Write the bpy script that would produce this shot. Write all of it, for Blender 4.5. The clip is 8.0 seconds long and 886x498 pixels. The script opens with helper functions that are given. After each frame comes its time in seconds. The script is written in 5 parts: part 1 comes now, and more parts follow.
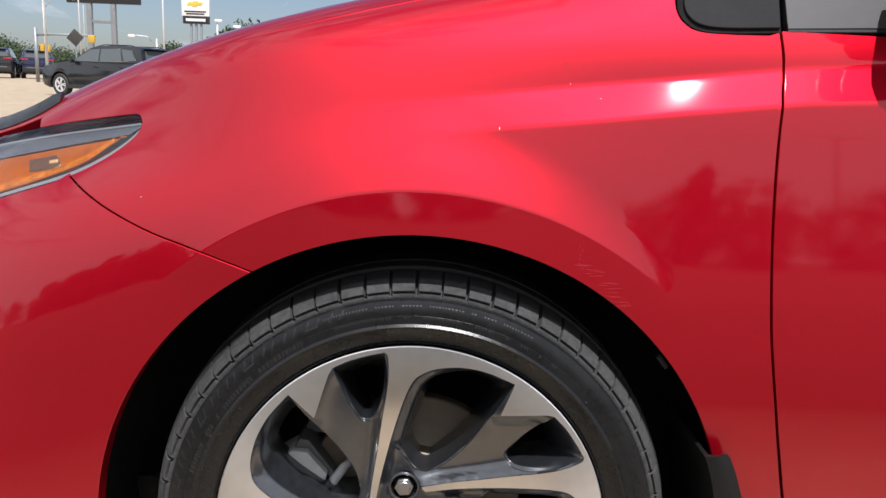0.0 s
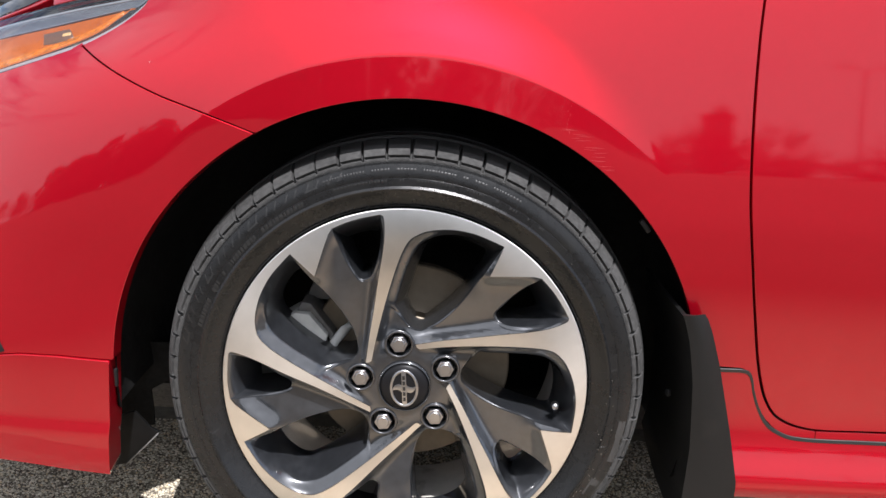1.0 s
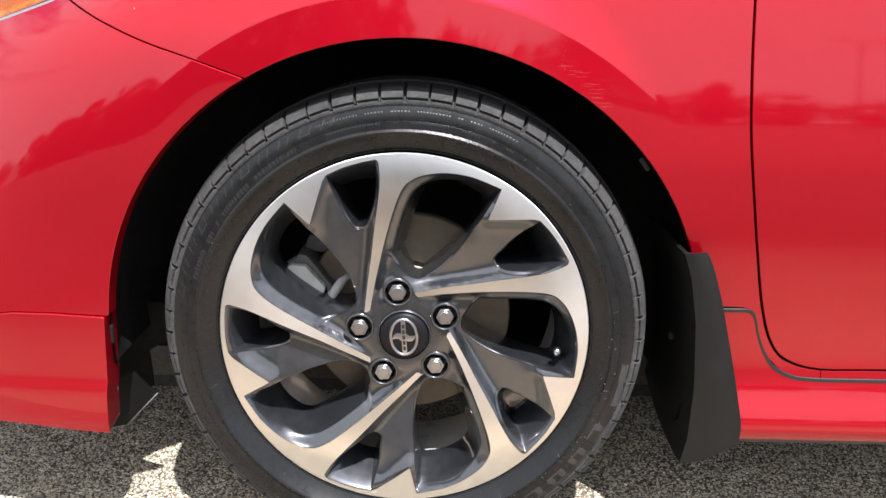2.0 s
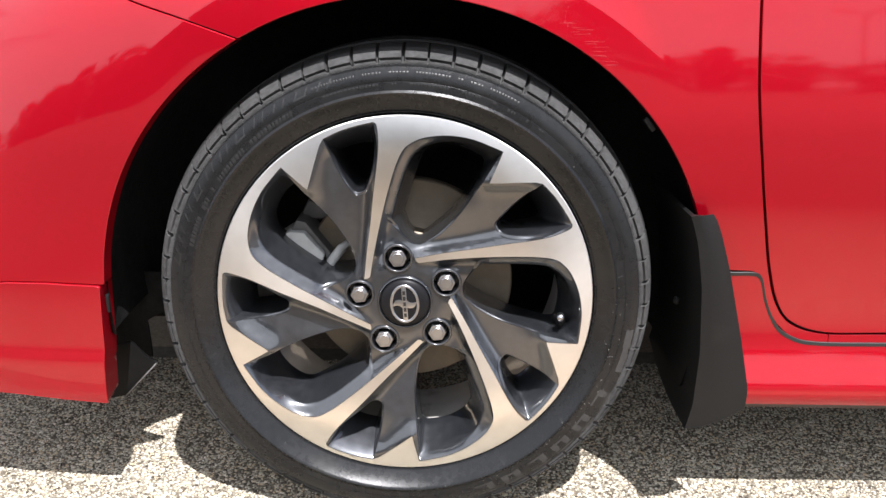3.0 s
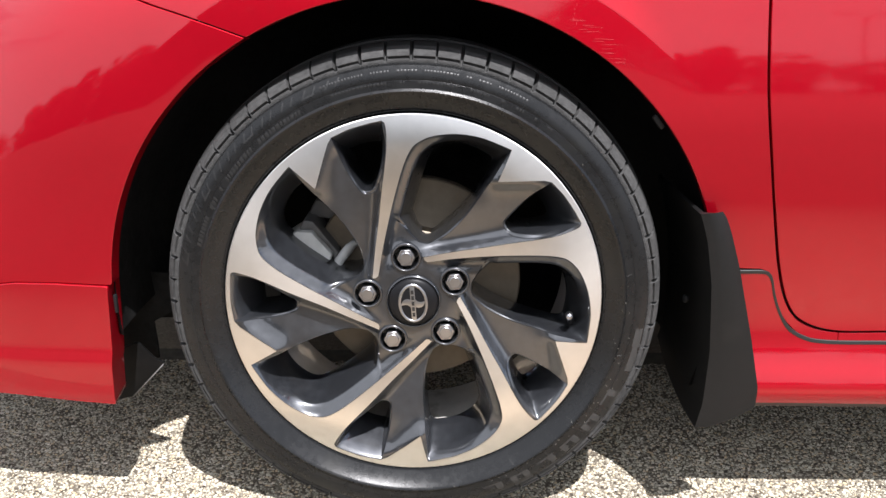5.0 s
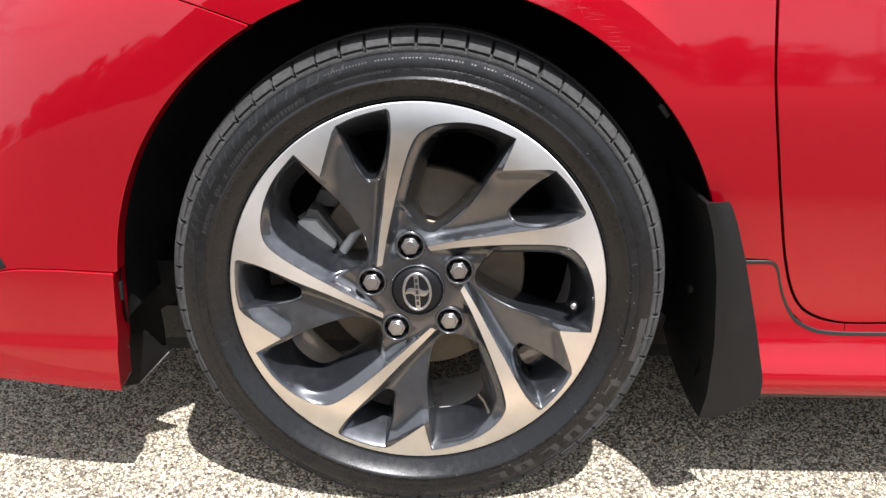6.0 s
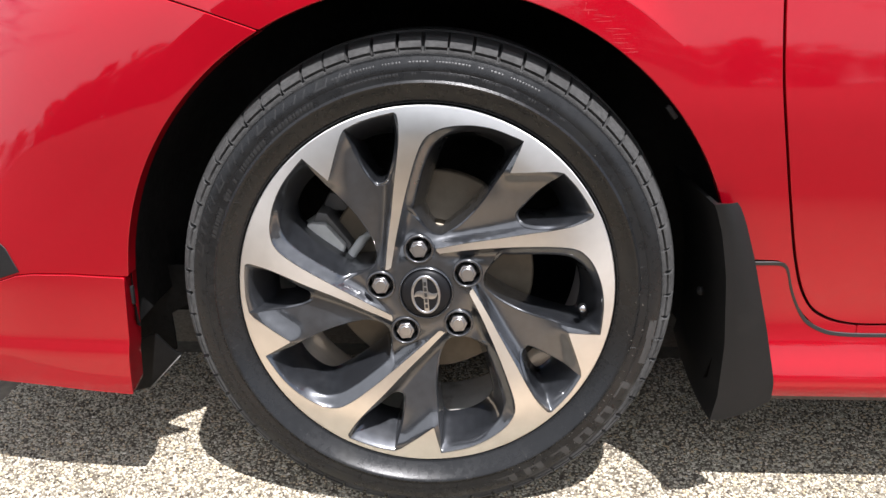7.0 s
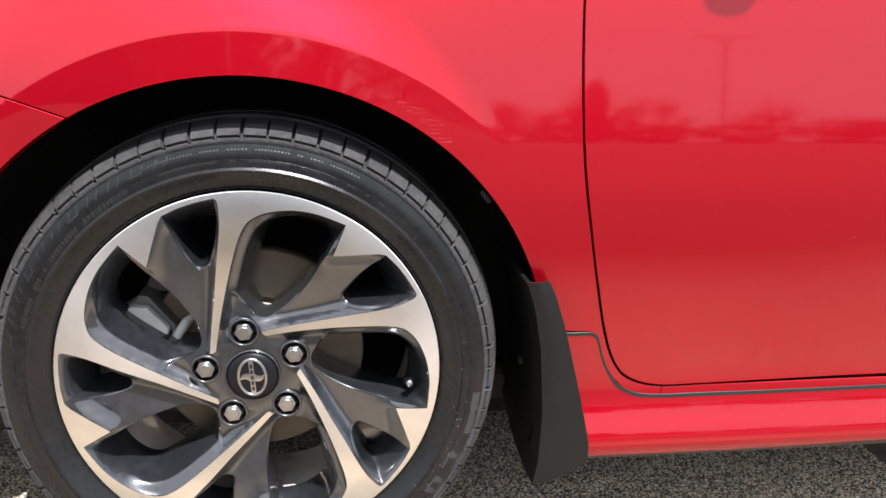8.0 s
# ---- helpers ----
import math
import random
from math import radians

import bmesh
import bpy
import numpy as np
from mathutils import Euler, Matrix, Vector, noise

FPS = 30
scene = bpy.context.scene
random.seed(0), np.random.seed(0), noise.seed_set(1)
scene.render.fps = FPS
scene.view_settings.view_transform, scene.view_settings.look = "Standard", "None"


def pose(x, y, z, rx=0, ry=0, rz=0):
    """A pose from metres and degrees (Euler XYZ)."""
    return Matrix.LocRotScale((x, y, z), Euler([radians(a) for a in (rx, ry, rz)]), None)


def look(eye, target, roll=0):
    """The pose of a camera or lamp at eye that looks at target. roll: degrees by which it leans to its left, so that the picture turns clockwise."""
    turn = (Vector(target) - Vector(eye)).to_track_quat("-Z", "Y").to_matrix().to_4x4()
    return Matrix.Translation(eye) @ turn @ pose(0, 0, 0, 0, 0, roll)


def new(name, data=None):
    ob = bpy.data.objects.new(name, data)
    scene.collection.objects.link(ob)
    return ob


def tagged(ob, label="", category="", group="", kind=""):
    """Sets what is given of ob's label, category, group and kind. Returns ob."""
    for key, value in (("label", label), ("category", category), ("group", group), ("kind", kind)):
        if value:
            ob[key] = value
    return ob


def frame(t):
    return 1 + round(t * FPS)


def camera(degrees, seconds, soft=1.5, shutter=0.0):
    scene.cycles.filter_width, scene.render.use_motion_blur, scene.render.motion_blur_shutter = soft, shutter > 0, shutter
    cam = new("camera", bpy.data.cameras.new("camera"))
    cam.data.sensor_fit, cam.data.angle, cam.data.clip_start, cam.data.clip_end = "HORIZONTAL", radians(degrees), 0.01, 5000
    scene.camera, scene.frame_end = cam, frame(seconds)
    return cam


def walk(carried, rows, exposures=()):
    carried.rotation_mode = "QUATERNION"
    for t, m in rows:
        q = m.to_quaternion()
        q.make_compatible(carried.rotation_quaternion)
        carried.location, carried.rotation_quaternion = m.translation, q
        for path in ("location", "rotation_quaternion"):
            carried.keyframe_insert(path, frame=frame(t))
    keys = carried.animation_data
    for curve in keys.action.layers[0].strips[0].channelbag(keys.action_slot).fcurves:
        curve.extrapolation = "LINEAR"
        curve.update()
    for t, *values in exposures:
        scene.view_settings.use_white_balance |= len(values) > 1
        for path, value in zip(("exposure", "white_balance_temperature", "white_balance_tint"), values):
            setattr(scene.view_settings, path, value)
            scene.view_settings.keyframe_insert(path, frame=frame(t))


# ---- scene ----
cam = camera(57.7, 8.0, soft=1.5)
PATH = [
    (0, (0.017, -0.871, 0.832), (0.04, 1.087, 0.43), 2.1),
    (0.2, (0.016, -0.894, 0.811), (0.046, 1.065, 0.406), 2.4),
    (0.5, (0.038, -0.921, 0.794), (0.039, 1.027, 0.344), 2.4),
    (1, (0.048, -0.938, 0.748), (0.035, 0.991, 0.219), 2.5),
    (1.5, (0.051, -0.941, 0.716), (0.041, 0.982, 0.169), 1.7),
    (3, (0.053, -0.921, 0.682), (0.04, 0.978, 0.053), 0.5),
    (3.5, (0.048, -0.92, 0.678), (0.051, 0.974, 0.034), 0.6),
    (4, (0.045, -0.922, 0.683), (0.054, 0.976, 0.053), 0.9),
    (4.5, (0.042, -0.92, 0.68), (0.039, 0.982, 0.061), 0.5),
    (6, (0.051, -0.921, 0.67), (0.011, 0.975, 0.034), 0.3),
    (6.5, (0.051, -0.918, 0.676), (-0.007, 0.972, 0.023), -0.0),
    (7, (0.057, -0.923, 0.669), (-0.016, 0.975, 0.043), -0.3),
    (7.5, (0.062, -0.93, 0.68), (0.057, 0.972, 0.064), 0.3),
    (7.8, (0.095, -0.93, 0.703), (0.211, 0.982, 0.129), 0.9),
    (8, (0.107, -0.924, 0.741), (0.365, 0.977, 0.175), 1.4),
]
walk(cam, [(t, look(eye, target, roll)) for t, eye, target, roll in PATH], exposures=[(0.0, 0.43, 6250, 13), (1.0, 0.88, 6250, 13), (3.0, 1.20, 6250, 13), (3.5, 1.23, 6250, 13), (4.0, 1.18, 6250, 13), (4.5, 1.07, 6250, 13), (6.0, 1.03, 6250, 13), (7.5, 1.05, 6250, 13), (8.0, 1.12, 6250, 13)])


from mathutils import geometry

# ---- the car's outer skin as one smooth surface ----
WHEEL_Z, ARCH_R, MID_Y = 0.305, 0.365, 0.865
CY, CZ = 0.60, 0.50  # axis inside the body, from which the skin is swept


def smoothstep(a, b, v):
    u = np.clip((v - a) / (b - a), 0, 1)
    return u * u * (3 - 2 * u)


def smin(a, b, k):
    h = np.clip(0.5 + 0.5 * (b - a) / k, 0, 1)
    return b + (a - b) * h - k * h * (1 - h)


def rounded(zs, vs, sigma):
    grid = np.arange(-0.3, 1.9, 0.001)
    raw = np.interp(grid, zs, vs)
    u = np.arange(-60, 61) * 0.001
    g = np.exp(-0.5 * (u / sigma) ** 2)
    return grid, np.convolve(np.pad(raw, 60, mode="edge"), g / g.sum(), mode="valid")


REAR = rounded([0.10, 0.15, 0.182, 0.234, 0.27, 0.32, 0.42, 0.48, 0.53, 0.60, 0.66, 0.74, 0.80, 0.865, 0.885, 0.905, 1.00, 1.4],
               [0.045, 0.022, -0.003, 0.0190, 0.0235, 0.016, 0.001, -0.0045, -0.006, -0.0020, 0.0042, 0.0122, 0.0185, 0.0275, 0.0325, 0.0420, 0.085, 0.34], 0.013)
FRONT = rounded([0.10, 0.15, 0.30, 0.50, 0.66, 0.72, 0.78, 0.85, 0.90, 0.95, 1.2],
                [0.014, 0.002, -0.0045, -0.008, -0.002, 0.011, 0.036, 0.068, 0.103, 0.17, 0.7], 0.02)
SKIRT = rounded([0.12, 0.175, 0.222, 0.240], [0.010, -0.001, -0.0045, 0.0], 0.004)
CREASE = rounded([0.824, 0.863], [0.0, 0.0189], 0.0018)
HOOD = np.polyfit([-0.5, -0.4, -0.25, -0.1, 0.0, 0.15], [0.794, 0.844, 0.896, 0.932, 0.950, 0.982], 2)


def side_y(x, z):
    d, e = 0.5 * (-0.17 - x + np.hypot(-0.17 - x, 0.09)), np.maximum(0, -0.28 - x)
    high, low = np.where(d < 0.27, 1.25 * d ** 2, 0.0911 + 0.675 * (d - 0.27)) + 1.2 * smoothstep(0.675, 0.825, z) * smin(d, 0.19, 0.08) ** 2, (0.12 + 0.50 * smoothstep(0.30, 0.62, z)) * e ** 2 + (1.0 + 2.0 * smoothstep(0.30, 0.62, z)) * e ** 4
    plan = low + (high - low) * 1.1 * np.maximum(0, smin((z - 0.40) / 0.33, 1.0, 0.08)) ** 4
    wr = smoothstep(-0.30, 0.335, x)
    y = (np.interp(z, *FRONT) + np.interp(z, *SKIRT)) * (1 - wr) + np.interp(z, *REAR) * wr
    lift = 0.115 * np.minimum(0, x - 0.42) + 0.05 * np.maximum(0, x - 0.42)
    y = y + smoothstep(-0.12, 0.22, x) * np.interp(z - lift, *CREASE)
    r = np.hypot(x, z - WHEEL_Z)
    t = np.arctan2(np.maximum(z - WHEEL_Z, 0), np.abs(x) + 1e-6)
    flare = -0.010 + 0.080 * np.minimum(r - ARCH_R, 0.048) + (0.47 + 0.3 * smoothstep(1.25, 0.75, t)) * np.maximum(0, r - 0.413) + 2.0 * np.maximum(0, r - 0.430) ** 2
    y = y + plan
    return y + (smin(y, flare + 0 * y, 0.010) - y) * smoothstep(0.68, 1.34, t)


def hood_z(x, y):
    xx = np.clip(x, -1.2, 0.15)
    z = np.polyval(HOOD, xx) + 0.62 * np.maximum(0, x - 0.15)
    return z + 0.045 * (1 - ((y - MID_Y) / MID_Y) ** 2) - 0.022


def skin_f(x, y, z):
    return -smin(y - side_y(x, z), hood_z(x, y) - z, 0.05)


def skin(x, a, out=0.0):
    """Points of the skin at the stations x and the sweep angles a."""
    x, a = np.broadcast_arrays(np.asarray(x, float), np.asarray(a, float))
    lo, hi = np.zeros(x.shape), np.full(x.shape, 1.3)
    for _ in range(40):
        m = 0.5 * (lo + hi)
        inside = skin_f(x, CY - m * np.cos(a), CZ + m * np.sin(a)) < 0
        lo, hi = np.where(inside, m, lo), np.where(inside, hi, m)
    p = np.stack([x, CY - lo * np.cos(a), CZ + lo * np.sin(a)], -1)
    return p + out * skin_n(p) if out else p


def skin_n(p, h=0.0008):
    x, y, z = p[..., 0], p[..., 1], p[..., 2]
    n = np.stack([skin_f(x + h, y, z) - skin_f(x - h, y, z), skin_f(x, y + h, z) - skin_f(x, y - h, z),
                  skin_f(x, y, z + h) - skin_f(x, y, z - h)], -1)
    return n / np.maximum(1e-9, np.linalg.norm(n, axis=-1, keepdims=True))


def at_side(x, z):
    return np.arctan2(np.asarray(z) - CZ, CY - side_y(np.asarray(x, float), np.asarray(z, float)))


def at_top(x, y):
    return np.arctan2(hood_z(np.asarray(x, float), np.asarray(y, float)) - CZ, CY - np.asarray(y))

# ---- light: high sun behind the viewer, blue sky with broken cloud ----
SUN = Vector((0.20, -0.47, 1.0)).normalized()
ELEV, ROT = math.asin(SUN.z), math.atan2(SUN.x, SUN.y)
world = bpy.data.worlds.new("world")
scene.world = world
world.use_nodes = True
wn, wl = world.node_tree.nodes, world.node_tree.links
bg = wn["Background"]
sky = wn.new("ShaderNodeTexSky")
sky.sky_type, sky.sun_disc, sky.sun_elevation, sky.sun_rotation = "NISHITA", False, ELEV, ROT
sky.air_density, sky.dust_density, sky.ozone_density = 1.0, 1.0, 1.6
coord, cloud, ramp, mix, lift = (wn.new("ShaderNode" + k) for k in ("TexCoord", "TexNoise", "ValToRGB", "MixRGB", "Mapping"))
lift.inputs["Scale"].default_value = (1.0, 1.0, 4.6)
wl.new(coord.outputs["Generated"], lift.inputs["Vector"])
wl.new(lift.outputs["Vector"], cloud.inputs["Vector"])
cloud.inputs["Scale"].default_value, cloud.inputs["Detail"].default_value, cloud.inputs["Roughness"].default_value = 2.9, 8.0, 0.62
cloud.inputs["Distortion"].default_value = 0.9
ramp.color_ramp.elements[0].position, ramp.color_ramp.elements[1].position = 0.36, 0.61
tilt, cover = wn.new("ShaderNodeVectorMath"), wn.new("ShaderNodeMath")
tilt.operation, tilt.inputs[1].default_value, cover.operation = "DOT_PRODUCT", (-0.10, -0.28, 0.0), "ADD"
wl.new(coord.outputs["Generated"], tilt.inputs[0])
wl.new(cloud.outputs["Fac"], cover.inputs[0])
wl.new(tilt.outputs["Value"], cover.inputs[1])
wl.new(cover.outputs[0], ramp.inputs["Fac"])
wl.new(ramp.outputs["Color"], mix.inputs["Fac"])
hue = wn.new("ShaderNodeMixRGB")
hue.blend_type, hue.inputs["Fac"].default_value, hue.inputs["Color2"].default_value = "MULTIPLY", 1.0, (1.0, 1.02, 1.12, 1)
wl.new(sky.outputs["Color"], hue.inputs["Color1"])
wl.new(hue.outputs["Color"], mix.inputs["Color1"])
mix.inputs["Color2"].default_value = (10.4, 10.7, 11.2, 1)
wl.new(mix.outputs["Color"], bg.inputs["Color"])
bg.inputs["Strength"].default_value = 0.066
lamp = bpy.data.lights.new("sun", "SUN")
lamp.energy, lamp.angle, lamp.color = 5.0, radians(0.53), (1.0, 0.97, 0.94)
sun = new("sun", lamp)
sun.matrix_world = look(SUN * 50, (0, 0, 0))


# ---- materials ----
def material(name, color, rough=0.5, metal=0.0, coat=0.0, scale=0.0, vary=0.2, bump=0.0, bump_scale=0.0, spec=0.5, coord_kind="Object", rough_vary=0.0, grime=None):
    """A principled material with two scales of mottling, relief and, at wish, patches of grime."""
    m = bpy.data.materials.new(name)
    m.use_nodes = True
    n, l = m.node_tree.nodes, m.node_tree.links
    b = n["Principled BSDF"]
    b.inputs["Base Color"].default_value = (*color, 1)
    b.inputs["Roughness"].default_value, b.inputs["Metallic"].default_value = rough, metal
    b.inputs["Coat Weight"].default_value, b.inputs["Coat Roughness"].default_value = coat, 0.03
    b.inputs["Specular IOR Level"].default_value = spec
    tc = n.new("ShaderNodeTexCoord")
    if scale:
        fine, wide, add, cr = (n.new("ShaderNode" + k) for k in ("TexNoise", "TexNoise", "Math", "MapRange"))
        fine.inputs["Scale"].default_value, fine.inputs["Detail"].default_value = scale, 5.0
        wide.inputs["Scale"].default_value, wide.inputs["Detail"].default_value = scale * 0.11, 3.0
        for t in (fine, wide):
            l.new(tc.outputs[coord_kind], t.inputs["Vector"])
        add.operation = "ADD"
        l.new(fine.outputs["Fac"], add.inputs[0])
        l.new(wide.outputs["Fac"], add.inputs[1])
        cr.inputs["From Min"].default_value, cr.inputs["From Max"].default_value = 0.65, 1.35
        cr.inputs["To Min"].default_value, cr.inputs["To Max"].default_value = 1 - vary, 1 + vary
        l.new(add.outputs[0], cr.inputs["Value"])
        mul = n.new("ShaderNodeVectorMath")
        mul.operation = "SCALE"
        mul.inputs[0].default_value = color
        l.new(cr.outputs["Result"], mul.inputs["Scale"])
        out = mul.outputs[0]
        if grime:
            gt, gr, gm = (n.new("ShaderNode" + k) for k in ("TexNoise", "ValToRGB", "MixRGB"))
            gt.inputs["Scale"].default_value, gt.inputs["Detail"].default_value = grime[1], 6.0
            l.new(tc.outputs[coord_kind], gt.inputs["Vector"])
            gr.color_ramp.elements[0].position, gr.color_ramp.elements[1].position = grime[2], grime[2] + 0.15
            l.new(gt.outputs["Fac"], gr.inputs["Fac"])
            l.new(gr.outputs["Color"], gm.inputs["Fac"])
            l.new(out, gm.inputs["Color1"])
            gm.inputs["Color2"].default_value = (*grime[0], 1)
            out = gm.outputs["Color"]
        l.new(out, b.inputs["Base Color"])
        if rough_vary:
            rr = n.new("ShaderNodeMapRange")
            rr.inputs["From Min"].default_value, rr.inputs["From Max"].default_value = 0.65, 1.35
            rr.inputs["To Min"].default_value, rr.inputs["To Max"].default_value = max(0.02, rough - rough_vary), rough + rough_vary
            l.new(add.outputs[0], rr.inputs["Value"])
            l.new(rr.outputs["Result"], b.inputs["Roughness"])
    if bump:
        bt, bb = n.new("ShaderNodeTexNoise"), n.new("ShaderNodeBump")
        bt.inputs["Scale"].default_value, bt.inputs["Detail"].default_value = bump_scale, 4.0
        l.new(tc.outputs[coord_kind], bt.inputs["Vector"])
        bb.inputs["Strength"].default_value, bb.inputs["Distance"].default_value = bump, 0.002
        l.new(bt.outputs["Fac"], bb.inputs["Height"])
        l.new(bb.outputs["Normal"], b.inputs["Normal"])
    return m


def car_paint(name, color):
    """Pearl red: a metallic flake base under a clear coat with a faint orange peel."""
    m = material(name, color, 0.46, 0.72, 1.0, 900.0, 0.03, 0.0)
    n, l = m.node_tree.nodes, m.node_tree.links
    b = n["Principled BSDF"]
    b.inputs["Coat Roughness"].default_value = 0.042
    b.inputs["Coat IOR"].default_value = 1.50
    b.inputs["Specular IOR Level"].default_value = 0.0
    flake, orange = n.new("ShaderNodeTexVoronoi"), n.new("ShaderNodeTexNoise")
    tc = n.new("ShaderNodeTexCoord")
    flake.inputs["Scale"].default_value, orange.inputs["Scale"].default_value = 2600.0, 110.0
    bump, peel = n.new("ShaderNodeBump"), n.new("ShaderNodeBump")
    l.new(tc.outputs["Object"], flake.inputs["Vector"])
    l.new(tc.outputs["Object"], orange.inputs["Vector"])
    bump.inputs["Strength"].default_value, bump.inputs["Distance"].default_value = 0.12, 0.0002
    peel.inputs["Strength"].default_value, peel.inputs["Distance"].default_value = 0.003, 0.0003
    l.new(flake.outputs["Distance"], bump.inputs["Height"])
    l.new(orange.outputs["Fac"], peel.inputs["Height"])
    l.new(bump.outputs["Normal"], b.inputs["Normal"])
    stretch, wave, ripple = n.new("ShaderNodeMapping"), n.new("ShaderNodeTexNoise"), n.new("ShaderNodeBump")
    stretch.inputs["Scale"].default_value = (2.5, 6.0, 11.0)
    wave.inputs["Scale"].default_value, wave.inputs["Detail"].default_value, wave.inputs["Distortion"].default_value = 1.0, 2.0, 0.6
    ripple.inputs["Strength"].default_value, ripple.inputs["Distance"].default_value = 1.0, 0.00022
    l.new(tc.outputs["Object"], stretch.inputs["Vector"])
    l.new(stretch.outputs["Vector"], wave.inputs["Vector"])
    l.new(wave.outputs["Fac"], ripple.inputs["Height"])
    l.new(peel.outputs["Normal"], ripple.inputs["Normal"])
    l.new(ripple.outputs["Normal"], b.inputs["Coat Normal"])
    return m


RED = car_paint("red_pearl_paint", (0.42, 0.0039, 0.0140))
RUBBER = material("tyre_rubber", (0.0080, 0.0083, 0.0088), 0.28, scale=120, vary=0.25, bump=0.10, bump_scale=900, rough_vary=0.08, spec=0.36, grime=((0.012, 0.012, 0.011), 14, 0.58))
TREAD = material("tread_rubber", (0.038, 0.0377, 0.0370), 0.9, scale=160, vary=0.5, bump=0.6, bump_scale=700)
# crown rubber, darkened for the deep shade under the arch
TREADSHADE = material("tread_in_shade", (0.014, 0.014, 0.0135), 0.7, scale=160, vary=0.3, bump=0.4, bump_scale=700)
MACHINED = material("machined_alloy", (0.80, 0.785, 0.76), 0.30, 1.0, 0.25, 60, 0.06, 0.02, 500)
turned = MACHINED.node_tree.nodes.new("ShaderNodeTangent")
turned.direction_type, turned.axis = "RADIAL", "Y"
lathe_cut = MACHINED.node_tree.nodes["Principled BSDF"]
lathe_cut.inputs["Anisotropic"].default_value = 0.75
MACHINED.node_tree.links.new(turned.outputs[0], lathe_cut.inputs["Tangent"])
BARREL = material("barrel_paint", (0.62, 0.59, 0.55), 0.40, 0.35, 0.4, 60, 0.12, 0.03, 500, grime=((0.24, 0.21, 0.17), 20, 0.6))
GUNMETAL = material("gunmetal_paint", (0.026, 0.028, 0.032), 0.36, 0.5, 1.0, 90, 0.28, 0.05, 700, rough_vary=0.10, grime=((0.035, 0.032, 0.029), 22, 0.70))
GUNMETAL.node_tree.nodes["Principled BSDF"].inputs["Coat Roughness"].default_value = 0.085
GUNMETAL.node_tree.nodes["Principled BSDF"].inputs["Coat IOR"].default_value = 1.8
CAPBLACK = material("cap_plastic", (0.007, 0.007, 0.008), 0.42, 0.0, 0.0, 200, 0.1, spec=0.18)
CHROME = material("chrome", (0.42, 0.42, 0.43), 0.30, 1.0, 0.0, 90, 0.05)
STEEL = material("brake_steel", (0.125, 0.103, 0.074), 0.5, 0.45, 0.0, 70, 0.2, 0.1, 400, grime=((0.14, 0.105, 0.07), 30, 0.62))
rings, ring_mix = STEEL.node_tree.nodes.new("ShaderNodeTexWave"), STEEL.node_tree.nodes.new("ShaderNodeBump")
rings.wave_type, rings.rings_direction = "RINGS", "Y"
rings.inputs["Scale"].default_value, rings.inputs["Distortion"].default_value = 90.0, 2.5
STEEL.node_tree.links.new(STEEL.node_tree.nodes["Texture Coordinate"].outputs["Object"], rings.inputs["Vector"])
ring_mix.inputs["Strength"].default_value, ring_mix.inputs["Distance"].default_value = 0.18, 0.0003
STEEL.node_tree.links.new(rings.outputs["Fac"], ring_mix.inputs["Height"])
STEEL.node_tree.links.new(ring_mix.outputs["Normal"], STEEL.node_tree.nodes["Principled BSDF"].inputs["Normal"])
DARKCAST = material("dark_and_shaded_casting", (0.10, 0.10, 0.10), 0.6, 0.2, 0.0, 60, 0.2, 0.2, 500)
CAST = material("cast_iron", (0.44, 0.45, 0.44), 0.6, 0.1, 0.0, 60, 0.2, 0.2, 500)
BLACKPLASTIC = material("black_plastic", (0.010, 0.010, 0.0105), 0.5, spec=0.22, scale=260, vary=0.25, bump=0.15, bump_scale=1200)
GREYPLASTIC = material("grey_flap_rubber", (0.006, 0.006, 0.006), 0.5, spec=0.26, scale=150, vary=0.18, bump=0.2, bump_scale=1300, grime=((0.013, 0.012, 0.011), 9, 0.62))
LINER = material("liner_felt", (0.016, 0.0158, 0.0156), 0.9, spec=0.03, scale=90, vary=0.4, bump=0.4, bump_scale=400)
GLOSSBLACK = material("gloss_black", (0.012, 0.012, 0.013), 0.08, 0.0, 0.5, 60, 0.1)
AMBER = material("amber_lens", (0.33, 0.082, 0.009), 0.22, 0.0, 0.4, 60, 0.15, 0.5, 420, grime=((0.25, 0.056, 0.008), 26, 0.58))
AMBERBAND = material("amber_prisms", (0.46, 0.135, 0.012), 0.15, 0.0, 0.5, 700, 0.6, 1.0, 600)
BULB = material("lamp_bulb_block", (0.13, 0.085, 0.06), 0.3, 0.2, 0.3, 90, 0.2)
SEALPALE = material("pale_rubber", (0.10, 0.095, 0.09), 0.6, scale=200, vary=0.4)
SEALGREY = material("seal_grey", (0.014, 0.014, 0.014), 0.4, 0.0, 0.0, 100, 0.1)


def thin_lens(name):
    """A thin clear shell: see-through, with gloss by the angle."""
    m = bpy.data.materials.new(name)
    m.use_nodes = True
    n, l = m.node_tree.nodes, m.node_tree.links
    clear, gloss, mixer, fres = (n.new("ShaderNode" + k) for k in ("BsdfTransparent", "BsdfGlossy", "MixShader", "Fresnel"))
    gloss.inputs["Roughness"].default_value, fres.inputs["IOR"].default_value = 0.03, 1.3
    clear.inputs["Color"].default_value = (0.93, 0.94, 0.95, 1)
    l.new(fres.outputs[0], mixer.inputs[0])
    l.new(clear.outputs[0], mixer.inputs[1])
    l.new(gloss.outputs[0], mixer.inputs[2])
    l.new(mixer.outputs[0], n["Material Output"].inputs["Surface"])
    return m


CLEAR = thin_lens("clear_lens")


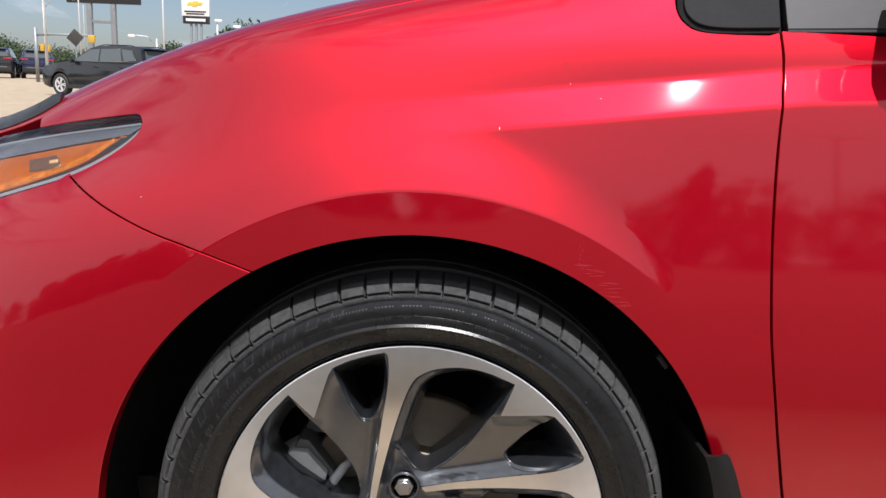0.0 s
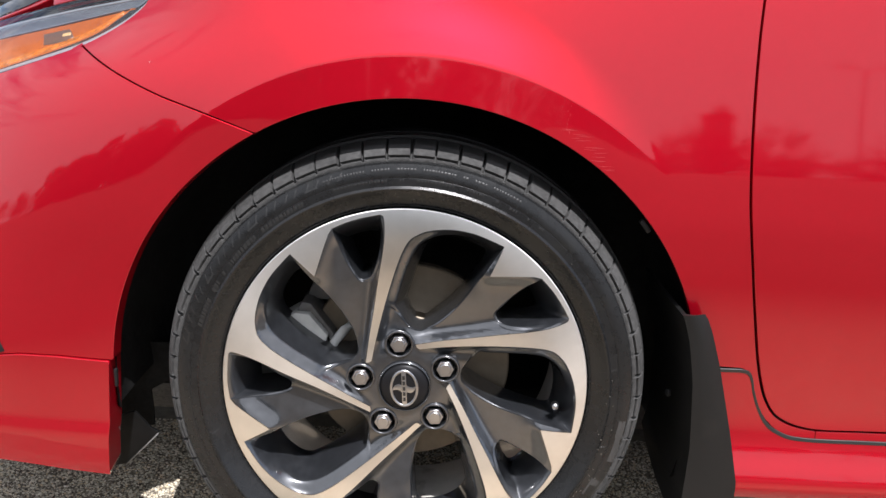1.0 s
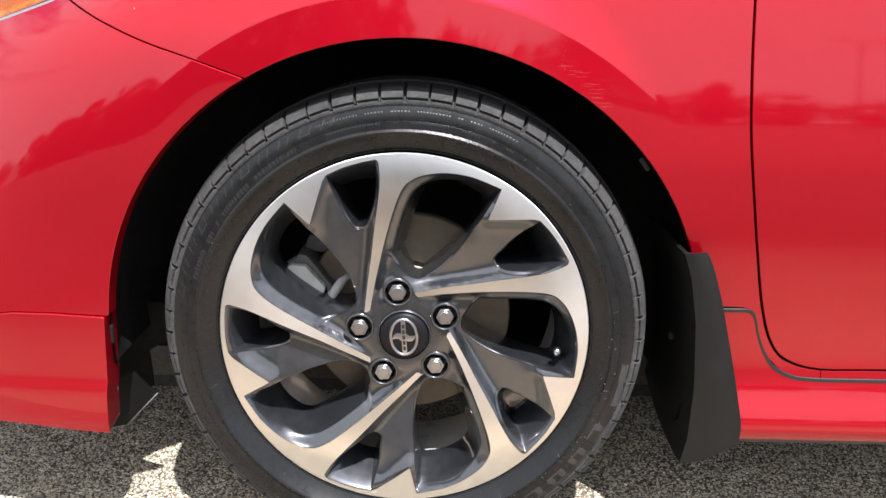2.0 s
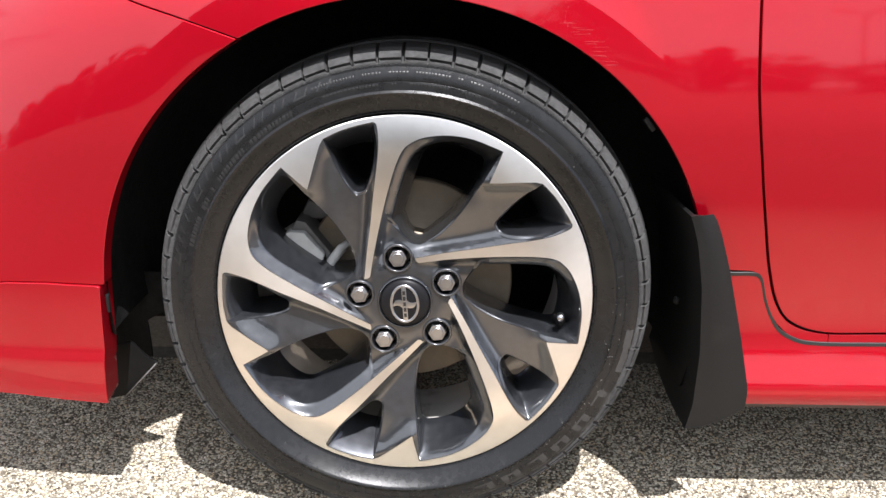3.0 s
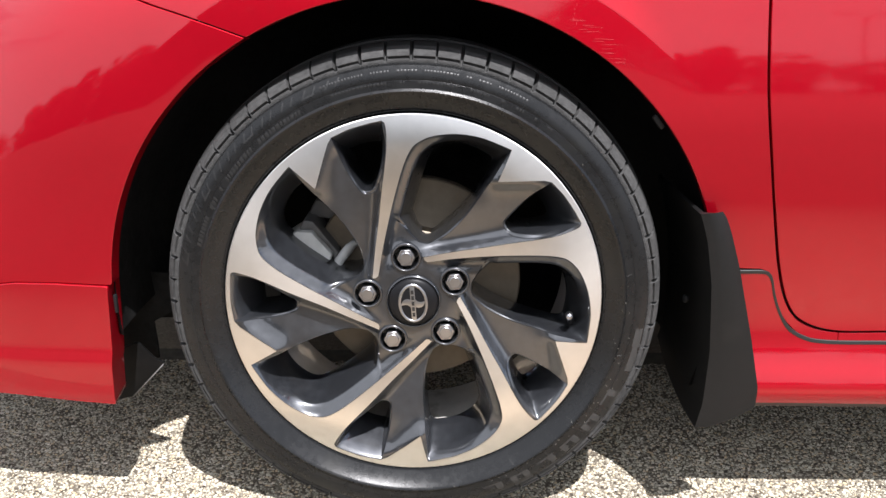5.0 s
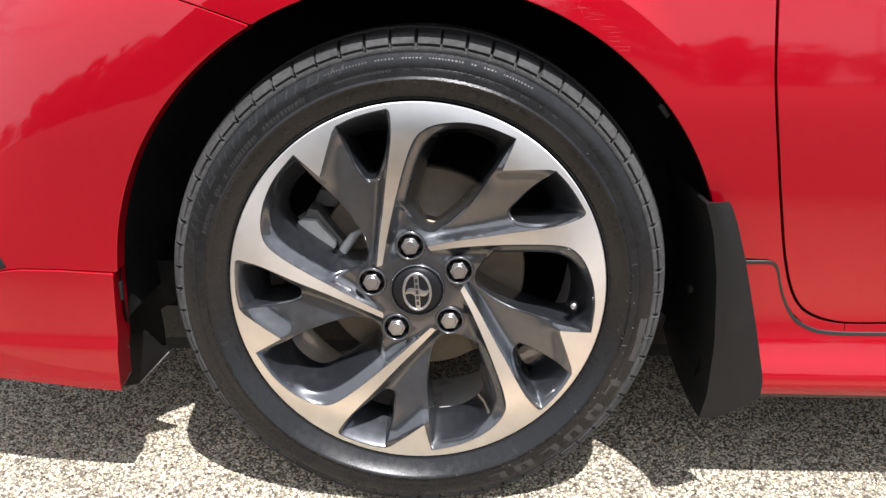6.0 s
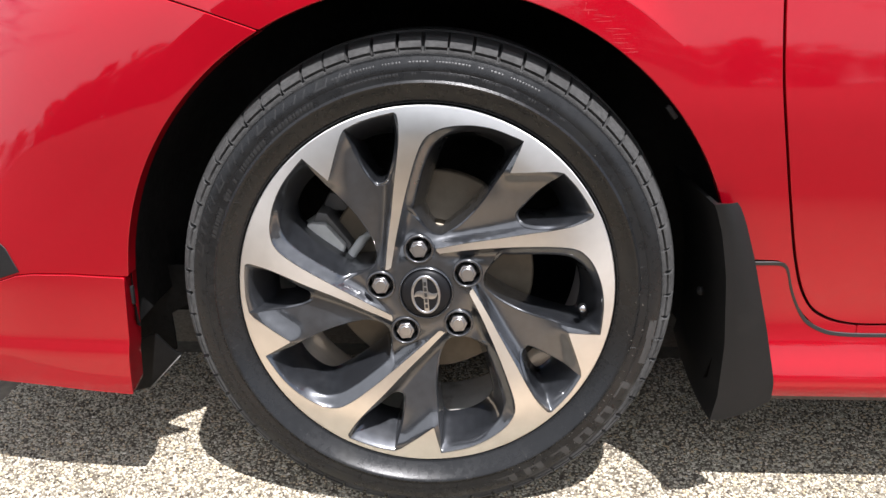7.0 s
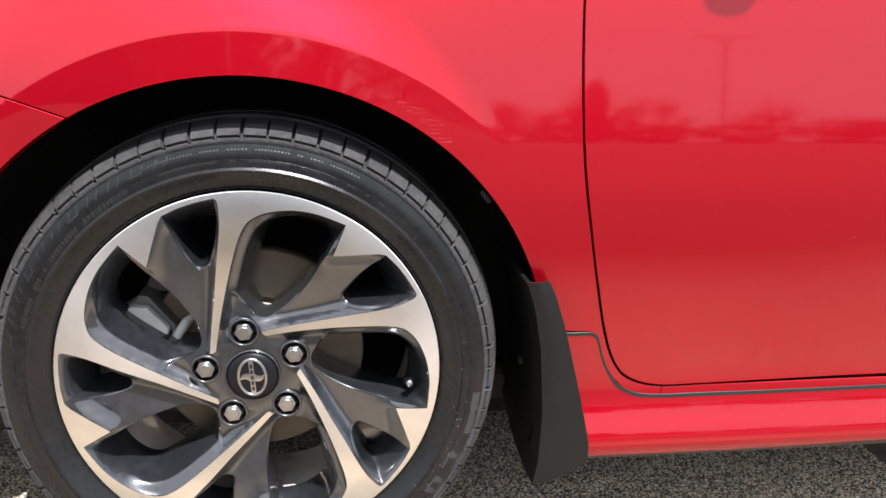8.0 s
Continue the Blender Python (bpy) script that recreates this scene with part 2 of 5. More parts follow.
# ---- helpers for meshes ----
def mesh_of(name, verts, faces, normals=None, smooth=True):
    me = bpy.data.meshes.new(name)
    me.from_pydata([tuple(map(float, v)) for v in verts], [], [tuple(map(int, f)) for f in faces])
    me.update()
    me.polygons.foreach_set("use_smooth", [smooth] * len(me.polygons))
    if normals is not None:
        me.normals_split_custom_set_from_vertices([tuple(map(float, v)) for v in normals])
    return me


def part(name, shape, mat, parent=None, label="", m=None):
    """One mesh object under a thing or a part, from a bmesh or a mesh."""
    if isinstance(shape, bmesh.types.BMesh):
        me = bpy.data.meshes.new(name)
        shape.to_mesh(me)
        shape.free()
    else:
        me = shape
    if mat and not me.materials:
        me.materials.append(mat)
    ob = new(name, me)
    if parent:
        ob.parent = parent
    if m is not None:
        ob.matrix_basis = m
    if label:
        ob["label"] = label
    return ob


def thing(name, label, category, m=None, group="", kind=""):
    ob = new(name)
    ob.empty_display_size = 0.1
    if m is not None:
        ob.matrix_basis = m
    return tagged(ob, label, category, group, kind)


def soft(bm, width=0.003, segments=2, angle=35):
    """Rounds the sharp edges of a bmesh and shades it smooth."""
    sharp = [e for e in bm.edges if len(e.link_faces) == 2 and e.calc_face_angle() > radians(angle)]
    if sharp and width:
        bmesh.ops.bevel(bm, geom=sharp, offset=width, segments=segments, profile=0.6, affect="EDGES", clamp_overlap=True)
    for f in bm.faces:
        f.smooth = True
    for e in bm.edges:
        if len(e.link_faces) == 2 and e.calc_face_angle() > radians(40):
            e.smooth = False
    return bm


def box(sx, sy, sz, at=(0, 0, 0), bevel=0.003, turn=None):
    bm = bmesh.new()
    bmesh.ops.create_cube(bm, size=1.0)
    bmesh.ops.scale(bm, vec=(sx, sy, sz), verts=bm.verts)
    soft(bm, bevel)
    if turn is not None:
        bmesh.ops.transform(bm, matrix=turn, verts=bm.verts)
    bmesh.ops.translate(bm, vec=at, verts=bm.verts)
    return bm


def prism(outline, depth, at=(0, 0, 0), bevel=0.002, axis="y"):
    """A plate with an (x, z) outline, extruded along +y (or an (x, y) outline along +z)."""
    bm = bmesh.new()
    vs = [bm.verts.new((u, 0, v) if axis == "y" else (u, v, 0)) for u, v in outline]
    f = bm.faces.new(vs)
    ext = bmesh.ops.extrude_face_region(bm, geom=[f])
    bmesh.ops.translate(bm, vec=(0, depth, 0) if axis == "y" else (0, 0, depth), verts=[g for g in ext["geom"] if isinstance(g, bmesh.types.BMVert)])
    bmesh.ops.recalc_face_normals(bm, faces=bm.faces)
    soft(bm, bevel)
    bmesh.ops.translate(bm, vec=at, verts=bm.verts)
    return bm


def lathe(profile, segments=96, start=0.0, sweep=360.0, closed=False):
    """A turned shape about the y axis from (r, y) pairs."""
    n = segments if sweep >= 360 else segments + 1
    ang = np.radians(start + sweep * np.arange(n) / segments)
    verts = [(r * math.cos(a), y, r * math.sin(a)) for a in ang for r, y in profile]
    k, faces = len(profile), []
    for i in range(segments):
        j = (i + 1) % n
        for q in range(k if closed else k - 1):
            w = (q + 1) % k
            faces.append((i * k + q, i * k + w, j * k + w, j * k + q))
    return mesh_of("lathe", verts, faces)


def sharpen(me, angle=35):
    me.set_sharp_from_angle(angle=radians(angle))
    return me


def tube(points, radius, sides=8):
    """A pipe along a line of points."""
    pts, verts, faces = [Vector(p) for p in points], [], []
    for i, p in enumerate(pts):
        d = (pts[min(i + 1, len(pts) - 1)] - pts[max(i - 1, 0)]).normalized()
        u = d.orthogonal().normalized()
        v = d.cross(u)
        r = radius[i] if isinstance(radius, (list, tuple)) else radius
        for k in range(sides):
            a = 2 * math.pi * k / sides
            verts.append(p + r * (math.cos(a) * u + math.sin(a) * v))
    for i in range(len(pts) - 1):
        for k in range(sides):
            w = (k + 1) % sides
            faces.append((i * sides + k, i * sides + w, (i + 1) * sides + w, (i + 1) * sides + k))
    faces += [tuple(range(sides))[::-1], tuple(range((len(pts) - 1) * sides, len(pts) * sides))]
    return mesh_of("tube", verts, faces)


# ---- ground ----
def ground_z(x, y):
    return 0.27 * smoothstep(27.0, 45.0, y) + 0 * x

# ---- the car ----
car = thing("car", "bright red pearl hatchback parked on worn asphalt, side-on", "car")


def inside_poly(px, py, poly):
    hit = np.zeros(px.shape, bool)
    for (x0, y0), (x1, y1) in zip(poly, np.roll(poly, -1, 0)):
        if y0 != y1:
            hit ^= ((y0 > py) != (y1 > py)) & (px < (x1 - x0) * (py - y0) / (y1 - y0) + x0)
    return hit


def resample(line, gap, loop=True):
    line = np.asarray(line, float)
    ends = np.vstack([line, line[:1]]) if loop else line
    out = []
    for p, q in zip(ends[:-1], ends[1:]):
        k = max(1, int(round(np.linalg.norm(q - p) / gap)))
        out += [p + (q - p) * i / k for i in range(k)]
    return np.array(out if loop else out + [ends[-1]])


def curve(points, n=24):
    """A smooth line through a few points (Catmull-Rom)."""
    p = np.asarray(points, float)
    p = np.vstack([2 * p[0] - p[1], p, 2 * p[-1] - p[-2]])
    out = []
    for i in range(1, len(p) - 2):
        for t in np.arange(n) / n:
            a, b, c, d = p[i - 1:i + 3]
            out.append(0.5 * (2 * b + (c - a) * t + (2 * a - 5 * b + 4 * c - d) * t * t + (3 * b - a - 3 * c + d) * t ** 3))
    return np.array(out + [p[-2]])


AS = 0.6  # metres to one radian of sweep, near enough


def panel(name, outline, mat, step=0.014, out=0.0, depth=0.012, parent=None, label="", mirror=False, both=False, fine=None):
    """A body panel: a piece of the skin inside an outline of (x, sweep angle), with its edges turned in."""
    o = np.asarray(outline, float) * (1, AS)
    area = 0.5 * np.sum(o[:, 0] * np.roll(o[:, 1], -1) - np.roll(o[:, 0], -1) * o[:, 1])
    o = resample(o if area > 0 else o[::-1], step * 0.45)
    lo, hi = o.min(0), o.max(0)
    gx, gy = np.meshgrid(np.arange(lo[0], hi[0], step), np.arange(lo[1], hi[1], step))
    gx = gx + (np.arange(gx.shape[0]) % 2)[:, None] * step * 0.5
    g = np.stack([gx.ravel(), gy.ravel()], 1)
    g = g[inside_poly(g[:, 0], g[:, 1], o)]
    if fine is not None:
        extra = np.asarray(fine, float) * (1, AS)
        extra = extra[inside_poly(extra[:, 0], extra[:, 1], o)]
        spread = np.array([np.min((extra[:, 0] - u) ** 2 + (extra[:, 1] - v) ** 2) for u, v in g])
        g = np.vstack([g[spread > (0.45 * step) ** 2], extra])
    near = np.array([np.min((o[:, 0] - u) ** 2 + (o[:, 1] - v) ** 2) for u, v in g]) if len(g) else np.zeros(0)
    g = g[near > 0.003 ** 2] if len(g) else g
    n = len(o)
    v2, _, tris, orig, _, _ = geometry.delaunay_2d_cdt([Vector(p) for p in np.vstack([o, g])], [(i, (i + 1) % n) for i in range(n)], [], 1, 1e-7)
    v2 = np.array([tuple(p) for p in v2])
    where = {k: i for i, ks in enumerate(orig) for k in ks}
    ring = [where[i] for i in range(n)]
    p = skin(v2[:, 0], v2[:, 1] / AS)
    nm = skin_n(p)
    p = p + out * nm
    b = v2[ring]
    t = np.roll(b, -1, 0) - np.roll(b, 1, 0)
    lat2 = np.stack([t[:, 1], -t[:, 0]], 1) / np.maximum(1e-9, np.linalg.norm(t, axis=1, keepdims=True))
    q = skin(b[:, 0] + 0.002 * lat2[:, 0], (b[:, 1] + 0.002 * lat2[:, 1]) / AS) + out * nm[ring]
    lat = q - p[ring]
    lat /= np.maximum(1e-9, np.linalg.norm(lat, axis=1, keepdims=True))
    pb, nb = p[ring], nm[ring]
    k0 = len(p)
    rings = [(pb - 0.0006 * nb + 0.0005 * lat, 0.8 * nb + 0.6 * lat), (pb - 0.0020 * nb + 0.0009 * lat, lat), (pb - depth * nb + 0.0009 * lat, lat)]
    verts = np.vstack([p] + [r for r, _ in rings])
    norms = np.vstack([nm] + [w for _, w in rings])
    faces = []
    for f in tris:
        a, c, d = (verts[i] for i in f[:3])
        faces.append(tuple(f) if np.dot(np.cross(c - a, d - a), nm[f[0]]) > 0 else tuple(f)[::-1])
    for r in range(3):
        for i in range(n):
            j = (i + 1) % n
            c0, c1 = (ring[i], ring[j]) if r == 0 else (k0 + (r - 1) * n + i, k0 + (r - 1) * n + j)
            d0, d1 = k0 + r * n + i, k0 + r * n + j
            quad = (c0, d0, d1, c1)
            a, c, d = verts[c0], verts[d0], verts[d1]
            faces.append(quad if np.dot(np.cross(c - a, d - a), norms[d0]) > 0 else quad[::-1])
    flip = verts * (1, -1, 1) + (0, 2 * MID_Y, 0)
    fl_n = norms * (1, -1, 1)
    back = [f[::-1] for f in faces]
    if both:
        k = len(verts)
        verts, norms, faces = np.vstack([verts, flip]), np.vstack([norms, fl_n]), faces + [tuple(i + k for i in f) for f in back]
    elif mirror:
        verts, norms, faces = flip, fl_n, back
    return part(name, mesh_of(name, verts, faces, norms), mat, parent or car, label)


def side(points):
    p = np.asarray(points, float)
    return np.stack([p[:, 0], at_side(p[:, 0], p[:, 1])], 1)


def arch(a0, a1, n=60, r=ARCH_R):
    a = np.radians(np.linspace(a0, a1, n))
    r = r + 0.0045 * np.cos(a) ** 2
    return np.stack([r * np.cos(a), WHEEL_Z + r * np.sin(a)], 1)


G = 0.0022  # half of a panel gap
door_gap = curve([(0.398, 0.901), (0.4005, 0.862), (0.3945, 0.822), (0.392, 0.753), (0.3945, 0.659), (0.402, 0.563), (0.4175, 0.475), (0.4335, 0.403), (0.4490, 0.345), (0.466, 0.302), (0.488, 0.276), (0.53, 0.2625), (0.60, 0.2622)], 8)
seam = curve([(-0.421, 0.710), (-0.382, 0.692), (-0.347, 0.677), (-0.296, 0.6575), (-0.241, 0.6405), (-0.185, 0.6217)], 8)
hood_line = curve([(0.275, float(at_top(0.275, 0.118))), (0.13, float(at_top(0.13, 0.118))), (-0.014, 0.724), (-0.131, 0.676), (-0.195, 0.653), (-0.274, 0.645), (-0.364, 0.675), (-0.44, 0.690), (-0.478, 0.680)], 6)
lamp_low = curve([(-0.336, 0.772), (-0.341, 0.762), (-0.357, 0.747), (-0.385, 0.728), (-0.425, 0.708), (-0.492, 0.685), (-0.554, 0.665), (-0.65, 0.634)], 6)
lamp_top = curve([(-0.336, 0.772), (-0.344, 0.7810), (-0.361, 0.7805), (-0.404, 0.774), (-0.460, 0.765), (-0.520, 0.754), (-0.586, 0.741), (-0.67, 0.722)], 6)

crest = np.vstack([side(arch(190, -10, 200, r)) for r in (0.388, 0.395, 0.401, 0.406, 0.410, 0.413, 0.416, 0.420, 0.425, 0.431, 0.438)])
line_x = np.arange(-0.15, 1.39, 0.008)
folds = np.vstack([side(np.stack([line_x, z + 0.115 * np.minimum(0, line_x - 0.42) + 0.05 * np.maximum(0, line_x - 0.42)], 1)) for z in np.arange(0.812, 0.878, 0.004)])
skirt_fold = np.vstack([side(np.stack([np.arange(-0.62, -0.36, 0.009), z + 0 * np.arange(-0.62, -0.36, 0.009)], 1)) for z in (0.165, 0.172, 0.180, 0.205, 0.214, 0.221, 0.227, 0.233, 0.240, 0.247)])
low_fold = np.vstack([side(np.stack([line_x, z + 0 * line_x], 1)) for z in (0.17, 0.175, 0.18, 0.185, 0.19, 0.195, 0.20, 0.22, 0.23, 0.236, 0.242)])
up = door_gap[door_gap[:, 1] > 0.2800]
fender_outline = np.vstack([
    side(arch(119.8, 7.2)), side([(0.4257, 0.3494), (0.4369, 0.3452), (0.4437, 0.3335), (0.4501, 0.3122), (0.4585, 0.2918), (0.4718, 0.2745), (0.4849, 0.2624)]), side(up[::-1] - (G, 0)),
    side(curve([(0.385, 0.8975), (0.345, 0.897), (0.310, 0.8985), (0.292, 0.9055), (0.2810, 0.922), (0.2795, 0.955)], 7)),
    hood_line - (0, 0.0026), [(-0.492, 0.650), (-0.515, 0.618)], side(lamp_top[::-1][13:] + (0, G)), side(lamp_low[1:26] + (0, -G)), side(seam + (0.0006, 0.0014))])
panel("fender", fender_outline, RED, 0.011, fine=np.vstack([crest, folds]), label="red front fender with a flared arch lip and light scratches")
panel("fender", fender_outline, RED, 0.03, mirror=True)

bumper_outline = np.vstack([side(seam + (-0.0006, -0.0014)), side(arch(120.4, 176.2)), side([(-0.3700, 0.3277), (-0.44, 0.3297), (-0.49, 0.3287), (-0.515, 0.3252), (-0.54, 0.3162), (-0.60, 0.297), (-0.80, 0.28)]),
                            side([(-0.80, 0.62), (-0.70, 0.635)]), side(lamp_low[::-1][:-24] + (0, -G))])
panel("front_bumper", bumper_outline, RED, 0.011, depth=0.022, fine=crest, label="red front bumper corner meeting the wheel arch")
lip_outline = side([(-0.3735, 0.3253), (-0.44, 0.3275), (-0.49, 0.3265), (-0.515, 0.3230), (-0.54, 0.3140), (-0.60, 0.295), (-0.80, 0.278), (-0.80, 0.13)] + [tuple(p) for p in curve([(-0.70, 0.158), (-0.60, 0.1720), (-0.545, 0.1730), (-0.49, 0.1705), (-0.44, 0.1660), (-0.386, 0.1620)], 6)] + [(-0.379, 0.235)])
panel("bumper_skirt", lip_outline, RED, 0.011, out=0.004, depth=0.036, fine=skirt_fold, label="red add-on skirt along the bumper's lower edge")

hood_outline = np.vstack([hood_line + (0, 0.0020), [(-0.488, 0.656), (-0.512, 0.626), (-0.55, 0.618), (-0.60, 0.622), (-0.66, 0.64), (-0.72, 0.74), (-0.78, 1.0), (-0.80, float(at_top(-0.80, MID_Y)))], [(0.275, float(at_top(0.275, MID_Y)))]])
panel("hood", hood_outline, RED, 0.022, both=True, label="red hood reflecting the sky along its edge")
# strip added so the shut line looks as dark as the shade in it
panel("hood_gap_shade", np.vstack([hood_line - (0, 0.0025), hood_line[::-1] + (0, 0.0019)]), LINER, 0.012, out=-0.0014, depth=0.004, label="dark strip in the hood's shut line in place of its shade")

door_low = door_gap + (G, G * 0.9)
door_outline = np.vstack([side(door_low), side([(0.8, 0.2680), (1.36, 0.2720), (1.40, 0.45), (1.40, 0.90), (0.9, 0.90), (0.6, 0.9)])])
panel("front_door", door_outline, RED, 0.013, fine=folds, label="red front door with a few paint chips")

sill_edge = curve([(0.3719, 0.3436), (0.399, 0.342), (0.4271, 0.342), (0.4363, 0.3388), (0.442, 0.3293), (0.4482, 0.31), (0.4577, 0.2885), (0.47, 0.2682), (0.4816, 0.2576), (0.5003, 0.249), (0.5183, 0.2461), (0.5466, 0.245), (0.6073, 0.2452), (0.75, 0.2455), (1.4, 0.25)], 8)
sill_outline = np.vstack([side(sill_edge), side([(1.40, 0.178), (0.9, 0.1735), (0.65, 0.1660), (0.443, 0.167), (0.40, 0.168)]), side([(0.372, 0.25)])])
panel("side_sill", sill_outline, RED, 0.012, depth=0.02, fine=low_fold, label="red side sill below the door")
strip = sill_edge + np.stack([np.full(len(sill_edge), 0.0012), np.full(len(sill_edge), 0.0042)], 1)
seal_outline = np.vstack([side(strip), side(sill_edge[::-1] + (0.0002, 0.0007))])
panel("sill_seal", seal_outline, SEALGREY, 0.012, out=0.0008, depth=0.006, label="grey rubber seal between sill and door")
dense = resample(strip, 0.0012, False)
edge_low = dense[dense[:, 0] > 0.4785] + (0.0006, 0.0004)
edge_top = np.array([(x, np.interp(x, door_gap[-40:, 0], door_gap[-40:, 1]) - 0.0026 + 0.0055 * max(0, x - 0.6)) for x in edge_low[:, 0]])
split = 0.5395
for lo_x, hi_x in ((0.0, split), (split + 0.0012, 2.0)):
    pick = (edge_low[:, 0] >= lo_x) & (edge_low[:, 0] <= hi_x) & (edge_top[:, 1] > edge_low[:, 1] + 0.001)
    panel("door_flange", np.vstack([side(edge_low[pick]), side(edge_top[pick][::-1])]), RED, 0.012, out=-0.002, depth=0.006)
lower = side([(0.392, 0.1655), (0.6, 0.1640), (1.40, 0.1765), (1.40, 0.162), (0.6, 0.1545), (0.392, 0.156)])
panel("sill_underside", lower, material("dusty_edge", (0.060, 0.040, 0.036), 0.75, 0.0, 0.0, 80, 0.3, 0.2, 500), 0.02, out=-0.003, depth=0.05, label="dusty black lower edge of the sill")

# dark inner body behind the gaps
xs = np.linspace(-0.62, 1.38, 70)
aa = np.linspace(at_side(0.6, 0.17), 2.05, 70)
vx, va = np.meshgrid(xs, aa, indexing="ij")
ps = skin(vx, np.minimum(va, 1.9))
ps = ps - 0.016 * skin_n(ps)
ps[..., 1] = np.minimum(ps[..., 1], MID_Y)
rr = np.hypot(ps[..., 0], ps[..., 2] - WHEEL_Z)
faces = []
for i in range(69):
    for j in range(69):
        if not (rr[i, j] < 0.405 and ps[i, j, 1] < 0.3) and not (ps[i, j, 2] < 0.2 and -0.5 < ps[i, j, 0] < 0.45):
            faces.append((i * 70 + j, (i + 1) * 70 + j, (i + 1) * 70 + j + 1, i * 70 + j + 1))
flat = ps.reshape(-1, 3)
both = np.vstack([flat, flat * (1, -1, 1) + (0, 2 * MID_Y, 0)])
part("inner_body", mesh_of("inner_body", both, faces + [tuple(k + len(flat) for k in f)[::-1] for f in faces]), LINER, car)
part("floor_pan", box(2.0, 1.25, 0.02, (0.40, MID_Y, 0.19), 0.004), LINER, car)

# wheel housing
part("arch_liner", lathe([(0.370, 0.010), (0.380, 0.02), (0.384, 0.10), (0.384, 0.34), (0.25, 0.36), (0.03, 0.36)], 80, -18, 206), LINER, car, "black wheel arch liner", pose(0, 0, WHEEL_Z))

# ---- front wheel: five curved machined spokes with dark blades between ----
CAMBER, PHASE = 1.2, 56.7
wheel = thing("wheel", "", "", pose(0, -0.004, WHEEL_Z, -CAMBER, 0, 0))
wheel.parent = car
wheel["label"] = "alloy wheel with a low-profile black tyre"


def polar(points, turn=0.0):
    p = np.asarray(points, float)
    a = np.radians(p[:, 1] + turn + PHASE)
    return np.stack([p[:, 0] * 0.001 * np.cos(a), p[:, 0] * 0.001 * np.sin(a)], 1)


def bent(points, n=5):
    """A smooth line through polar points (mm, degrees), drawn in plain space."""
    p = np.asarray(points, float)
    a = np.radians(p[:, 1])
    q = curve(np.stack([p[:, 0] * np.cos(a), p[:, 0] * np.sin(a)], 1), n)
    return np.stack([np.hypot(q[:, 0], q[:, 1]), np.degrees(np.arctan2(q[:, 1], q[:, 0]))], 1)


RIM_R = 0.2312
arm_in = bent([(58, 93.0), (80.4, 68.2), (109, 55.4), (147.5, 47.4), (173, 44.0), (198, 41.9), (221, 41.4), (226.5, 42.3)])
arm_out = bent([(53.6, 86.6), (75.7, 62.6), (111.6, 47.8), (144.3, 40.9), (173.3, 36.6), (192, 33.6), (201.2, 30.5), (208.6, 26.1), (215.4, 19.3), (219.7, 12.2), (221.5, 5.8), (223.1, 1.9)])
notch = np.array([(223.1, 1.9), (203, 1.0), (183.6, 0.0), (186, -1.2), (203, -7.3), (219.2, -11.9), (224.3, -13.9)])
rim_edge = bent([(224.3, -13.9), (225.6, -19.3), (226.0, -25.0), (226.5, -29.7)])
blade_big = bent([(223.1, 1.9), (205, 2.1), (166.5, 1.9), (124.7, 2.4), (90.3, 7.0), (72.3, 18.9)])
blade_small = bent([(224.3, -13.9), (218.6, -13.6), (186, -12.8), (150, -13.8), (143.4, -17.5)])
arm_small = bent([(143.4, -17.5), (147, -22.0), (171.2, -27.4), (197.3, -29.6), (226.5, -29.7)])
big_low = bent([(72.3, 18.9), (74, 30.0), (90, 40.0), (111.6, 47.8)])
BIG = np.vstack([arm_out[10:], blade_big[1:], big_low[1:-1]])
SMALL = np.vstack([rim_edge, arm_small[::-1][1:], blade_small[::-1][1:-1]])
BIG_BACK = bent([(100, 35.5), (120, 32.5), (148, 29.4), (177, 26.2), (188, 23.8), (194, 20.0), (197.5, 14.0), (197.5, 8.2), (193, 3.6), (160, 3.1), (124, 4.0), (88, 10.6), (74, 18.9), (79, 30.2), (100, 35.5)])
SMALL_BACK = bent([(198, -15.2), (198, -21.0), (194, -26.0), (184, -26.2), (170, -24.0), (154, -19.6), (151, -17.2), (156, -15.4), (178, -14.4), (198, -15.2)])


def dish(r):
    return 0.0006 + 0.011 * smoothstep(0.205, 0.06, r) + 1.0 * np.maximum(0, r - 0.155) ** 2


def even(line, n):
    """n points at even steps round a closed line."""
    p = np.vstack([line, line[:1]])
    s = np.concatenate([[0], np.cumsum(np.linalg.norm(np.diff(p, axis=0), axis=1))])
    u = np.linspace(0, s[-1], n, endpoint=False)
    return np.stack([np.interp(u, s, p[:, 0]), np.interp(u, s, p[:, 1])], 1)


def lined_up(a, b, n=120):
    """Two closed lines with n points each, so turned that like lies by like."""
    a, b = even(a, n), even(b, n)

    def ccw(q):
        return q if np.sum(q[:, 0] * np.roll(q[:, 1], -1) - np.roll(q[:, 0], -1) * q[:, 1]) > 0 else q[::-1]

    a, b = ccw(a), ccw(b)
    ca, cb = a - a.mean(0), b - b.mean(0)
    best = min(range(n), key=lambda k: np.sum((ca - np.roll(cb, k, 0)) ** 2))
    return a, np.roll(b, best, 0)


verts2, edges2, holes, bright = [], [], [], []


def add_loop(line, gap=0.003, closed=True):
    p = resample(line, gap, closed)
    k = len(verts2)
    verts2.extend(p)
    m = len(p)
    edges2.extend((k + i, k + (i + 1) % m) for i in range(m if closed else m - 1))
    return p


